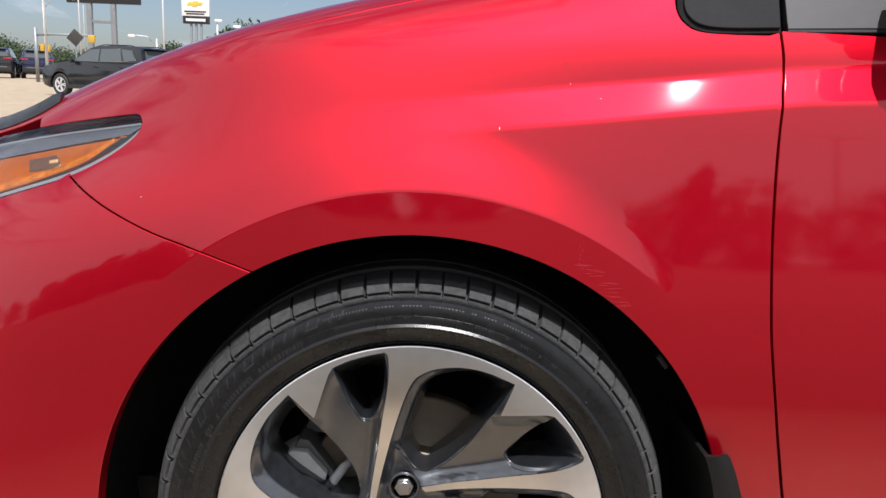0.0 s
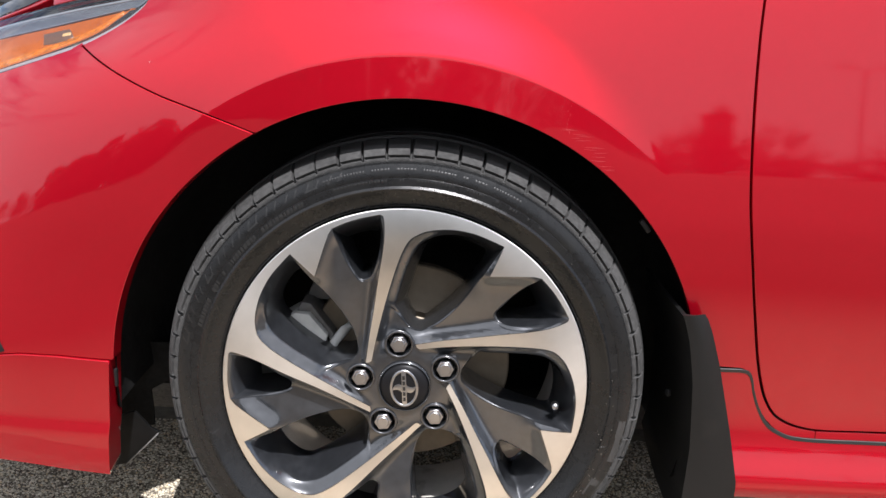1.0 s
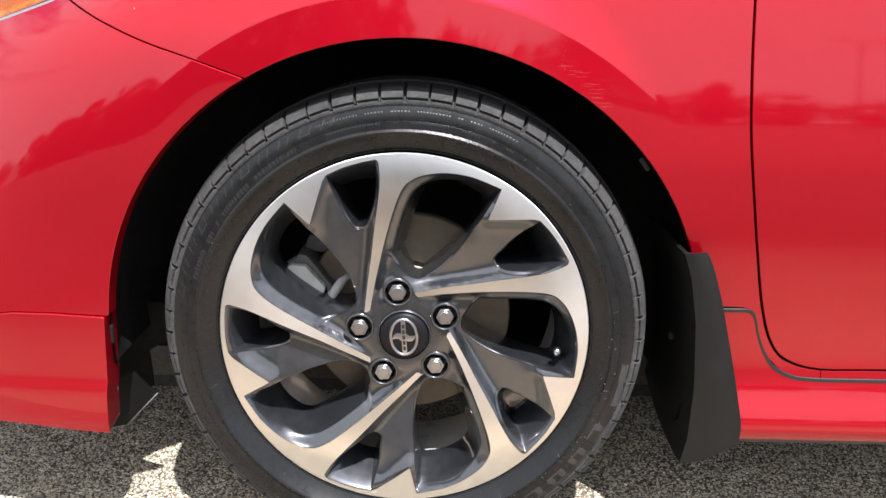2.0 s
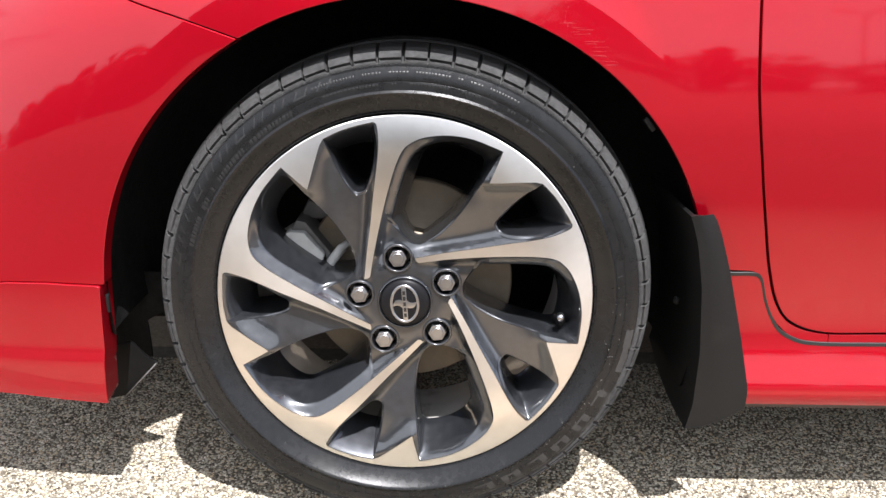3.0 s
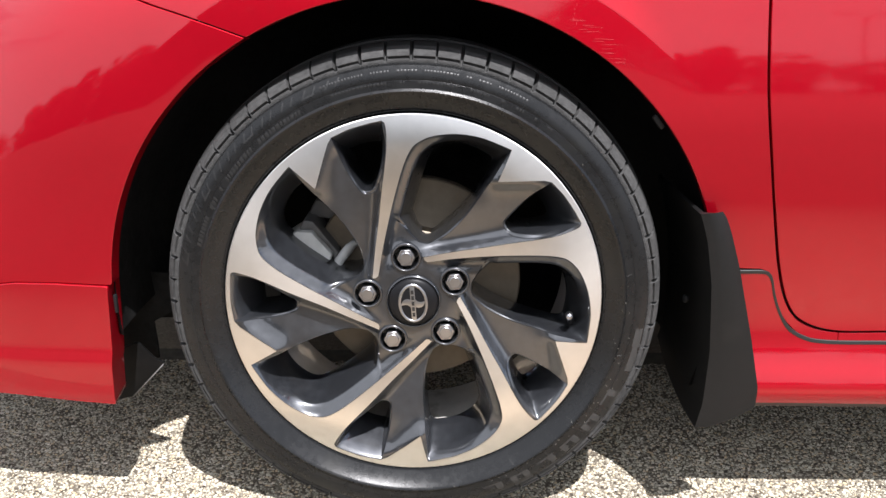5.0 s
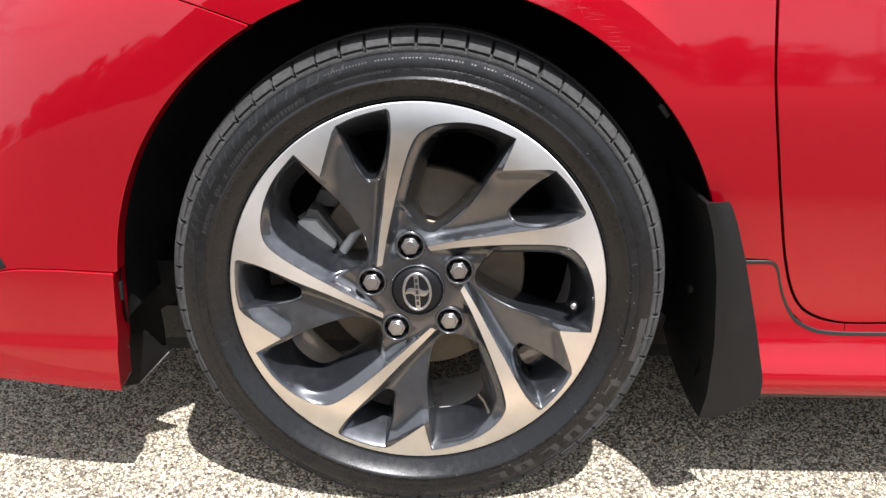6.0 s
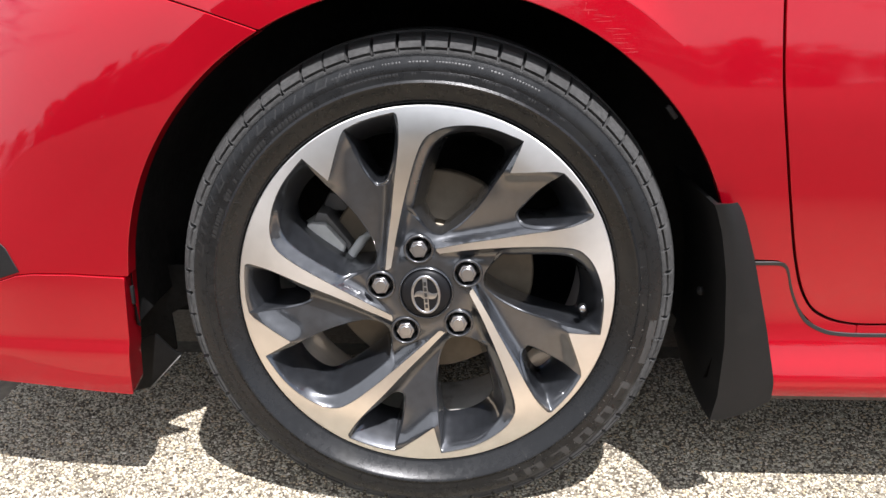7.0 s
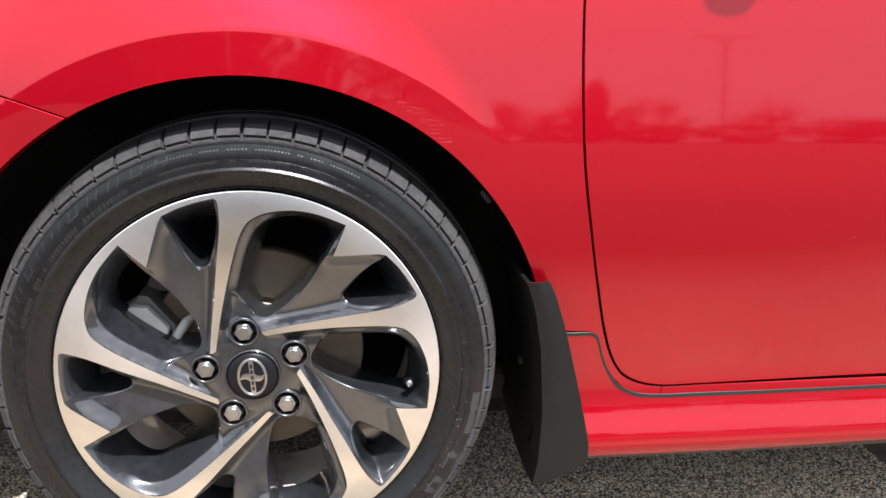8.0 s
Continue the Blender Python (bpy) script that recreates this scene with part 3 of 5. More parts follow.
add_loop(np.stack([RIM_R * np.cos(np.radians(np.arange(0, 360, 1.0))), RIM_R * np.sin(np.radians(np.arange(0, 360, 1.0)))], 1), 0.003)
walls = []
for k in range(5):
    t = 72.0 * k
    big, small = lined_up(polar(BIG, t), polar(BIG_BACK, t), 110)
    s_f, s_b = lined_up(polar(SMALL, t), polar(SMALL_BACK, t), 70)
    walls += [(big, small), (s_f, s_b)]
    holes += [add_loop(big), add_loop(s_f)]
    arm_poly = np.vstack([arm_in, [(RIM_R * 1000, 42.3)], [(RIM_R * 1000, a) for a in np.arange(40, -30, -1.5)], [(RIM_R * 1000, -29.7)], rim_edge[::-1], notch[::-1][1:-1], arm_out[::-1]])
    bright.append(polar(arm_poly, t))
    add_loop(polar(arm_in, t), 0.003, False)
    add_loop(polar(arm_out[:11], t), 0.003, False)
    add_loop(polar(np.vstack([arm_in[:1], [(55.0, 90.5)], arm_out[:1]]), t), 0.003, False)
    add_loop(polar(notch, t), 0.003, False)
lug_spots = [(0.0572 * math.cos(radians(PHASE + 42.0 + 72 * k)), 0.0572 * math.sin(radians(PHASE + 42.0 + 72 * k))) for k in range(5)]
for lx, lz in lug_spots:
    c = np.radians(np.arange(0, 360, 12))
    holes.append(add_loop(np.stack([lx + 0.0160 * np.cos(c), lz + 0.0160 * np.sin(c)], 1), 0.003))
gx, gy = np.meshgrid(np.arange(-0.23, 0.23, 0.0031), np.arange(-0.23, 0.23, 0.0031))
pts = np.stack([gx.ravel(), gy.ravel()], 1)
pts = pts[np.hypot(pts[:, 0], pts[:, 1]) < RIM_R - 0.003]
ref = np.array(verts2)
pts = np.array([p for p in pts if np.min(np.sum((ref - p) ** 2, 1)) > 0.0016 ** 2])
vv, _, tris, _, _, _ = geometry.delaunay_2d_cdt([Vector(p) for p in np.vstack([ref, pts])], edges2, [], 1, 1e-6)
vv = np.array([tuple(p) for p in vv])
cen = np.array([vv[list(f)].mean(0) for f in tris])
gone, lit = np.zeros(len(tris), bool), np.zeros(len(tris), bool)
for h in holes:
    gone |= inside_poly(cen[:, 0], cen[:, 1], h)
for h in bright:
    lit |= inside_poly(cen[:, 0], cen[:, 1], h)


ins = np.vstack([resample(polar(arm_in, 72.0 * k), 0.002, False) for k in range(5)])
outs = np.vstack([resample(polar(line, 72.0 * k), 0.002, False) for k in range(5) for line in (arm_out, rim_edge)])
tongues = np.vstack([resample(polar(notch, 72.0 * k), 0.002, False) for k in range(5)])


def away(p, line):
    return np.array([math.sqrt(np.min(np.sum((line - q) ** 2, 1))) for q in p])


def dark_y(p):
    """The painted face: a flank falls from each spoke into a rounded valley, from which the flat blade rises again."""
    r = np.hypot(p[:, 0], p[:, 1])
    u = away(p, ins) / (0.004 + 0.085 * r)
    valley = np.where(u < 1, 0.5 - 0.5 * np.cos(np.pi * np.clip(u, 0, 1) ** 0.8), 1.0) - 0.30 * smoothstep(0.9, 3.6, u)
    level = 1 - np.exp(-((away(p, tongues) / 0.012) ** 1.5))
    near_out = 1 - np.exp(-((away(p, outs) / 0.007) ** 1.5))
    hub = smoothstep(0.042, 0.085, r) * smoothstep(0.226, 0.200, r)
    return dish(r) + 0.0012 + 0.0150 * valley * level * near_out * hub


used_dark = [f for f, g, b in zip(tris, gone, lit) if not g and not b]
used_lit = [f for f, g, b in zip(tris, gone, lit) if not g and b]


def face_mesh(name, used, ys_of):
    ids = sorted({i for f in used for i in f})
    at = {i: n for n, i in enumerate(ids)}
    p = vv[ids]
    y = ys_of(p)
    faces = []
    for f in used:
        a, b, c = (vv[i] for i in f[:3])
        up = (b[0] - a[0]) * (c[1] - a[1]) - (b[1] - a[1]) * (c[0] - a[0]) > 0
        faces.append([at[i] for i in (f if up else f[::-1])])
    return mesh_of(name, np.stack([p[:, 0], y, p[:, 1]], 1), faces)


def hole_walls(name, pairs, front, rows=13):
    """The sides of an opening: a rounded edge, a flat bevel to a ridge and a steep wall; by the rim one long slope."""
    verts, faces = [], []
    for f, b in pairs:
        n, k0 = len(f), len(verts)
        y0, r = front(f), np.hypot(f[:, 0], f[:, 1])
        lip = [np.roll(y0, i) for i in (-3, -2, -1, 0, 1, 2, 3)]
        eased = sum(lip) / 7
        by_rim = smoothstep(0.208, 0.220, r)
        by_rim = (np.roll(by_rim, 2) + np.roll(by_rim, -2) + by_rim + np.roll(by_rim, 4) + np.roll(by_rim, -4)) / 5
        gap = np.linalg.norm(b - f, axis=1)
        for q in range(rows):
            s = (0, 0.03, 0.08, 0.16, 0.32, 0.46, 0.51, 0.55, 0.60, 0.70, 0.85, 1.0, 1.0)[q]
            bevel = 0.62 * gap * min(s, 0.52) + 0.0011 * min(1, s / 0.08) ** 1.5
            steep = 0.044 * max(0, s - 0.50) / 0.50 + 0.003 * smoothstep(0.46, 0.60, s)
            slope = 0.050 * s ** 1.25
            dy = (bevel + steep) * (1 - by_rim) + slope * by_rim + (0.016 if q == rows - 1 else 0.0)
            at = f + (b - f) * s
            verts += [(px, y + d, pz) for (px, pz), y, d in zip(at, y0 + (eased - y0) * min(1, s / 0.3), dy)]
        for w in range(rows - 1):
            for i in range(n):
                j = (i + 1) % n
                faces.append((k0 + w * n + i, k0 + w * n + j, k0 + (w + 1) * n + j, k0 + (w + 1) * n + i))
    return mesh_of(name, verts, faces)


part("dark_face", sharpen(face_mesh("dark_face", used_dark, dark_y), 50), GUNMETAL, wheel, "dark grey painted blades and hub")
part("machined_face", face_mesh("machined_face", used_lit, lambda p: dish(np.hypot(p[:, 0], p[:, 1]))), MACHINED, wheel, "bright machined spoke faces and rim edge")


def front_edge(f):
    return dark_y(f)


part("spoke_sides", sharpen(hole_walls("spoke_sides", walls, front_edge), 60), GUNMETAL, wheel, "dark grey bevelled spoke sides")
part("rim_lip", sharpen(lathe([(0.2308, 0.0064), (0.2322, 0.0072), (0.2328, 0.0092), (0.2322, 0.0125), (0.2300, 0.0150)], 160)), MACHINED, wheel)
part("rim_barrel", sharpen(lathe([(0.2300, 0.0145), (0.222, 0.020), (0.2130, 0.030), (0.2085, 0.055), (0.2060, 0.10), (0.2060, 0.17), (0.215, 0.195), (0.232, 0.200)], 128)), BARREL, wheel, "grey painted rim barrel")
for lx, lz in lug_spots:
    part("lug_pocket", sharpen(lathe([(0.0190, 0.0135), (0.0184, 0.0112), (0.0172, 0.0102), (0.0160, 0.0106), (0.0152, 0.0140), (0.0138, 0.0300), (0.0, 0.0300)], 28), 60), GUNMETAL, wheel, m=pose(lx, 0, lz))
    hexa = bmesh.new()
    bmesh.ops.create_cone(hexa, cap_ends=True, segments=6, radius1=0.0118, radius2=0.0118, depth=0.018)
    soft(hexa, 0.0010, 1, 30)
    bmesh.ops.rotate(hexa, matrix=Matrix.Rotation(radians(90), 3, "X"), verts=hexa.verts)
    bmesh.ops.translate(hexa, vec=(0, 0.0185, 0), verts=hexa.verts)
    nut = part("lug_nut", hexa, CHROME, wheel, "chromed hexagonal wheel nut", pose(lx, 0, lz, 0, 25, 0))
    part("nut_face", sharpen(lathe([(0.0, 0.0079), (0.0068, 0.0079), (0.0076, 0.0086), (0.0080, 0.0099)], 24)), CHROME, nut)
    part("nut_washer", sharpen(lathe([(0.0118, 0.0262), (0.0132, 0.0272), (0.0132, 0.0302)], 24)), CHROME, nut)
part("centre_cap", sharpen(lathe([(0.0, 0.0035), (0.020, 0.0040), (0.0285, 0.0058), (0.0305, 0.0085), (0.0310, 0.0120)], 64), 60), CAPBLACK, wheel, "matt dark centre cap")
part("cap_ring", sharpen(lathe([(0.0312, 0.0112), (0.0316, 0.0090), (0.0326, 0.0084), (0.0338, 0.0092), (0.0342, 0.0116)], 64), 60), GUNMETAL, wheel, "thin raised ring round the centre cap")
ring = [((0.0165 + 0.0018 * s) * math.cos(a) * 1.0, y, (0.0235 + 0.0018 * s) * math.sin(a)) for s, y in ((-1, 0.0040), (-0.6, 0.0026), (0.6, 0.0026), (1, 0.0042)) for a in np.radians(np.arange(0, 360, 6))]
part("badge", mesh_of("badge", ring, [(r * 60 + i, (r + 1) * 60 + i, (r + 1) * 60 + (i + 1) % 60, r * 60 + (i + 1) % 60) for r in range(3) for i in range(60)]), CHROME, wheel, "plain oval chrome badge", pose(0, 0, 0, 0, -4, 0))
part("badge_bar", box(0.0058, 0.0014, 0.044, (0, 0.0034, 0), 0.0005), CHROME, wheel, m=pose(0, 0, 0, 0, -4, 0))
for k in range(5):
    part("badge_mark", box(0.0034, 0.0006, 0.0052, (0, 0.0026, -0.0145 + 0.0073 * k), 0.0002), SEALGREY, wheel, m=pose(0, 0, 0, 0, -4, 0))
for sgn in (-1, 1):
    fin = [tuple(p) for p in np.vstack([curve([(0.0030, 0.0052), (0.0060, 0.0022), (0.0105, 0.0012), (0.0158, 0.0026)], 5), curve([(0.0158, 0.0026), (0.0120, -0.0040), (0.0075, -0.0058), (0.0030, -0.0050)], 5)[1:]])]
    part("badge_fin", prism([(sgn * u, sgn * v) for u, v in fin], 0.0014, (0, 0.0028, 0), 0.0003), CHROME, wheel, m=pose(0, 0, 0, 0, -4, 0))
va_ = radians(PHASE - 62.7)
stem = part("valve_stem", tube([(0.196 * math.cos(va_), 0.020, 0.196 * math.sin(va_)), (0.205 * math.cos(va_) - 0.004, 0.034, 0.205 * math.sin(va_) - 0.012)], [0.0048, 0.0044], 12), CAPBLACK, wheel, "black valve stem")
part("valve_cap", tube([(0.1958 * math.cos(va_), 0.0125, 0.1958 * math.sin(va_)), (0.196 * math.cos(va_), 0.0215, 0.196 * math.sin(va_))], [0.0040, 0.0050], 12), CHROME, stem)

# tyre: turned sidewall, grooved shoulder blocks
PITCH = 64
wall_prof = [(0.2306, 0.0185, 0), (0.2336, 0.0150, 0), (0.2348, 0.0098, 0), (0.2360, 0.0090, 0), (0.2368, 0.0104, 0), (0.2382, 0.0096, 0), (0.2450, 0.0048, 0), (0.2520, -0.0008, 0), (0.2550, -0.0040, 0), (0.2568, -0.0057, 0),
        (0.2584, -0.0062, 0), (0.2612, -0.0038, 0), (0.2660, -0.0036, 0), (0.2700, -0.0034, 0), (0.2708, -0.0022, 0), (0.2720, -0.0026, 0), (0.2800, -0.0004, 0), (0.2850, 0.0022, 0), (0.2866, 0.0060, 0)]
tread_prof = [(0.2882, 0.0054, 0.06),
        (0.2897, 0.0058, 0.16), (0.2907, 0.0062, 0.7), (0.2912, 0.0066, 1.6), (0.2926, 0.0072, 1.6), (0.2932, 0.0076, 1.0), (0.2958, 0.0098, 1.0), (0.2985, 0.0150, 1.0), (0.3030, 0.0270, 1.0), (0.3070, 0.0420, 1.0),
        (0.3080, 0.0535, 0.2), (0.3015, 0.0545, 0), (0.3015, 0.0625, 0), (0.3100, 0.0635, 0), (0.3110, 0.0900, 0), (0.3040, 0.0910, 0), (0.3040, 0.1000, 0), (0.3112, 0.1010, 0), (0.3110, 0.1450, 0), (0.3085, 0.165, 0), (0.3000, 0.195, 0), (0.2700, 0.214, 0), (0.2330, 0.200, 0)]
prof = wall_prof + tread_prof
tread_cols = [0.0, 0.07, 0.10, 0.20, 0.45, 0.70, 0.90, 0.96]
verts, faces = [], []
for b in range(PITCH):
    jit = 0.06 * math.sin(b * 2.4) + 0.05 * math.sin(b * 1.1)
    for c, u in enumerate(tread_cols):
        a = 2 * math.pi * (b + u + jit * (0 if c in (0, 1) else 0.3)) / PITCH
        for r, y, g in prof:
            r = r + 0.0045 * float(smoothstep(0.272, 0.30, r))
            if g and c in (0, 1):
                r, y = r - 0.0055 * min(1, g), y + 0.0060 * min(1, g)
            elif g == 1.6 and c in (2, 3, 4, 5, 6):
                r, y = r - 0.0030, y + 0.0050
            verts.append((r * math.cos(a), y, r * math.sin(a)))
k, n = len(prof), PITCH * len(tread_cols)
faces = [(i * k + q, i * k + q + 1, ((i + 1) % n) * k + q + 1, ((i + 1) % n) * k + q) for i in range(n) for q in range(k - 1)]
low = -(WHEEL_Z - 0.0015)
verts = [(x, y - 0.35 * max(0.0, low - z) * (1 if y < 0.1 else -1), max(z, low + 0.04 * (y - 0.1))) for x, y, z in verts]
tyre_mesh = mesh_of("tyre", verts, faces)
tyre_mesh.materials.append(RUBBER)
tyre_mesh.materials.append(TREAD)
tyre_mesh.materials.append(TREADSHADE)
tyre_mesh.polygons.foreach_set("material_index", [1 if 18 <= i % (k - 1) < 27 else 2 if 27 <= i % (k - 1) < 38 else 0 for i in range(len(faces))])
part("tyre", sharpen(tyre_mesh, 38), None, wheel, "black low-profile tyre with dressed sidewall and dusty tread")

# brake
part("brake_disc", sharpen(lathe([(0.0, 0.062), (0.070, 0.062), (0.075, 0.066), (0.075, 0.088), (0.080, 0.090), (0.137, 0.090), (0.139, 0.092), (0.139, 0.108)], 96)), STEEL, car, "brown-tinged steel brake disc behind the spokes", pose(0, 0, WHEEL_Z, -CAMBER, 0, 0))
cal = part("brake_caliper", prism([(-0.176, 0.362), (-0.151, 0.378), (-0.132, 0.377), (-0.107, 0.348), (-0.109, 0.338), (-0.150, 0.326)], 0.05, (0, 0.060, 0), 0.004), CAST, car, "grey cast brake caliper")
# shoulder's darker colour stands for the spoke's shadow on the caliper
part("caliper_shoulder", prism([(-0.150, 0.377), (-0.143, 0.391), (-0.131, 0.389), (-0.099, 0.347), (-0.106, 0.337), (-0.107, 0.348), (-0.132, 0.377)], 0.05, (0, 0.068, 0), 0.003), DARKCAST, cal)
part("caliper_bracket", tube([(-0.106, 0.070, 0.318), (-0.099, 0.070, 0.336), (-0.086, 0.074, 0.352), (-0.074, 0.080, 0.362)], 0.0065, 10), CAST, cal)
part("knuckle", prism([(-0.142, 0.390), (-0.132, 0.410), (-0.110, 0.404), (-0.105, 0.382), (-0.128, 0.384)], 0.05, (0, 0.100, 0), 0.006), DARKCAST, cal)

# ---- headlight ----
lamp_outline = np.vstack([side(lamp_top), side(lamp_low[::-1][:-1])])
mid = side([(-0.45, 0.74)])[0]
shrunk = lamp_outline + (0.0012, 0) * np.sign(mid - lamp_outline)
headlight = panel("headlight", shrunk, GLOSSBLACK, 0.014, out=-0.013, depth=0.01, label="swept-back headlight with an amber side reflector")
bezel_top = curve([(-0.345, 0.7740), (-0.383, 0.7680), (-0.475, 0.7530), (-0.579, 0.7350), (-0.66, 0.718)], 6)
bezel_low = curve([(-0.362, 0.7630), (-0.385, 0.7585), (-0.469, 0.7420), (-0.569, 0.7210), (-0.65, 0.704)], 6)
SILVER = material("lamp_bezel", (0.21, 0.23, 0.26), 0.25, 0.6, 0.4, 80, 0.08)
GLINT = material("painted_glint", (0.50, 0.34, 0.16), 0.3, 0.0, 0.3, 80, 0.1)
PALE = material("bright_lamp_line", (0.30, 0.32, 0.35), 0.3, 0.4, 0.4, 80, 0.08)
SMOKE = material("lamp_surround", (0.045, 0.043, 0.042), 0.2, 0.3, 0.4, 80, 0.1)
panel("bezel", np.vstack([side(bezel_top), side(bezel_low[::-1])]), SILVER, 0.012, out=-0.008, depth=0.004, parent=headlight, label="silver-grey inner bezel")
amber_top = bezel_low + (0.0, -0.0030)
amber_low = curve([(-0.3700, 0.7625), (-0.377, 0.7560), (-0.390, 0.7475), (-0.418, 0.7290), (-0.473, 0.7070), (-0.555, 0.6785), (-0.645, 0.6465)], 5)
panel("amber_reflector", np.vstack([side(amber_top), side(amber_low[::-1][:-1])]), AMBER, 0.012, out=-0.0085, depth=0.004, parent=headlight, label="orange ribbed reflector")
band_low, band_top = amber_low[8:] + (0.0, 0.0012), amber_low[8:] + np.stack([np.zeros(len(amber_low) - 8), np.linspace(0.0045, 0.0085, len(amber_low) - 8)], 1)
panel("prism_band", np.vstack([side(band_top), side(band_low[::-1])]), AMBERBAND, 0.012, out=-0.0072, depth=0.003, parent=headlight, label="bright prismatic band along the reflector's foot")
# pale strip drawn for the glint on the bezel's upper edge
panel("bezel_glint", np.vstack([side(bezel_top + (0.0, 0.0018)), side(bezel_top[::-1] + (0.0, 0.0004))]), PALE, 0.012, out=-0.0062, depth=0.002, parent=headlight, label="painted glint along the bezel's upper edge")
panel("lower_bezel", np.vstack([side(amber_low + (0.0, -0.0015)), side(curve([(-0.3455, 0.7640), (-0.357, 0.7500), (-0.376, 0.7370), (-0.413, 0.7190), (-0.475, 0.6960), (-0.555, 0.6680), (-0.645, 0.637)], 5)[::-1])]), SMOKE, 0.012, out=-0.0085, depth=0.004, parent=headlight)
panel("lower_edge", np.vstack([side(lamp_low[3:] + (0.0, 0.0066)), side(lamp_low[3:][::-1] + (0.0, 0.0042))]), PALE, 0.012, out=-0.004, depth=0.003, parent=headlight, label="bright line along the lamp's lower edge")
panel("bulb_window", side([(-0.466, 0.7315), (-0.507, 0.7230), (-0.496, 0.7115), (-0.459, 0.7180), (-0.452, 0.7230)]), BULB, 0.010, out=-0.0070, depth=0.003, parent=headlight, label="brown square side marker window")
# glint on the marker window, painted as a small bright plate
panel("bulb_glint", side([(-0.459, 0.7268), (-0.470, 0.7245), (-0.469, 0.7222), (-0.458, 0.7245)]), GLINT, 0.006, out=-0.0055, depth=0.002, parent=headlight)
panel("lens", shrunk, CLEAR, 0.012, out=-0.0006, depth=0.006, parent=headlight, label="clear polycarbonate lens").visible_shadow = False

# hood deflector strip
base_x = np.array([-0.495, -0.508, -0.529, -0.558, -0.589, -0.64, -0.70])
base_a = np.array([0.674, 0.658, 0.642, 0.636, 0.638, 0.675, 0.75])
line = curve(np.stack([base_x, base_a], 1), 6)
foot = skin(line[:, 0], line[:, 1])
nrm = skin_n(foot)
rise = np.minimum(1, np.arange(len(line)) / 5.0)[:, None] * 0.40 + 0.55
rows = [foot + 0.001 * nrm, foot + 0.004 * nrm * rise + (0, 0.003, 0.003), foot + 0.007 * nrm * rise + (0, 0.008, 0.006), foot + 0.0085 * nrm * rise + (0, 0.014, 0.010), foot + 0.0075 * nrm * rise + (0, 0.0165, 0.0105), foot + 0.004 * nrm * rise + (0, 0.016, 0.0085), foot + 0.0005 * nrm + (0, 0.014, 0.006)]
k = len(line)
strip_faces = [(r * k + i, r * k + i + 1, (r + 1) * k + i + 1, (r + 1) * k + i) for r in range(6) for i in range(k - 1)] + [tuple(r * k for r in range(7)), tuple(r * k + k - 1 for r in range(7))[::-1]]
part("hood_deflector", sharpen(mesh_of("hood_deflector", np.vstack(rows), strip_faces), 45), material("smoked_plastic", (0.016, 0.0175, 0.021), 0.12, 0.0, 0.3, 60, 0.15), car, "smoked plastic insect deflector on the hood edge")

# black grille corner in the bumper
panel("grille_corner", side([(-0.511, 0.3290), (-0.525, 0.358), (-0.56, 0.39), (-0.68, 0.40), (-0.68, 0.285), (-0.60, 0.301), (-0.541, 0.3190)]), BLACKPLASTIC, 0.014, out=0.0015, depth=0.008, label="black plastic grille corner")

# trim ahead of and behind the door gap
SATIN = material("satin_trim", (0.022, 0.022, 0.023), 0.6, 0.0, 0.0, 200, 0.12, 0.05, 1500, spec=0.06)
DUSTY = material("dusty_trim", (0.026, 0.025, 0.024), 0.55, 0.0, 0.0, 60, 0.15, 0.08, 1200)
tri = curve([(0.3985, 0.9032), (0.345, 0.9005), (0.312, 0.9015), (0.295, 0.9085), (0.2845, 0.924), (0.2865, 0.945), (0.302, 0.972), (0.340, 1.005), (0.40, 1.035)], 6)
panel("fender_trim", side(tri), LINER, 0.012, out=-0.002, depth=0.01, label="thin black seal round the pillar trim")
panel("pillar_trim", side(curve([(0.3965, 0.9072), (0.345, 0.9050), (0.316, 0.9060), (0.300, 0.9120), (0.2915, 0.925), (0.2935, 0.943), (0.308, 0.968), (0.344, 0.999), (0.3975, 1.026)], 6)), SATIN, 0.010, out=0.002, depth=0.01, label="satin black trim at the windscreen pillar")
panel("mirror_trim", side([(0.4065, 0.9065), (0.50, 0.9105), (0.60, 0.914), (0.60, 1.02), (0.50, 1.03), (0.4035, 1.03)]), DUSTY, 0.012, out=0.001, depth=0.012, label="dusty grey plastic mirror base")
panel("door_seal", side([(0.4065, 0.9050), (0.60, 0.9125), (1.39, 0.920), (1.39, 0.9175), (0.60, 0.9100), (0.4065, 0.9025)]), BLACKPLASTIC, 0.02, out=0.0006, depth=0.01)
mirror = part("mirror_foot", box(0.10, 0.09, 0.05, (0.566, 0.015, 0.945), 0.014), BLACKPLASTIC, car, "black foot of the door mirror")
shell = bmesh.new()
bmesh.ops.create_uvsphere(shell, u_segments=32, v_segments=20, radius=1.0)
for v in shell.verts:
    x, y, z = v.co
    v.co = (math.copysign(abs(x) ** 0.6, x) * 0.046, math.copysign(abs(y) ** 0.55, y) * 0.095, math.copysign(abs(z) ** 0.55, z) * 0.066)
for f in shell.faces:
    f.smooth = True
bmesh.ops.translate(shell, vec=(0.640, -0.075, 1.162), verts=shell.verts)
part("mirror_housing", shell, RED, car, "red door mirror housing")
part("mirror_arm", tube([(0.60, 0.0, 0.955), (0.65, -0.03, 1.0), (0.67, -0.05, 1.05)], [0.03, 0.026, 0.022], 14), BLACKPLASTIC, car)

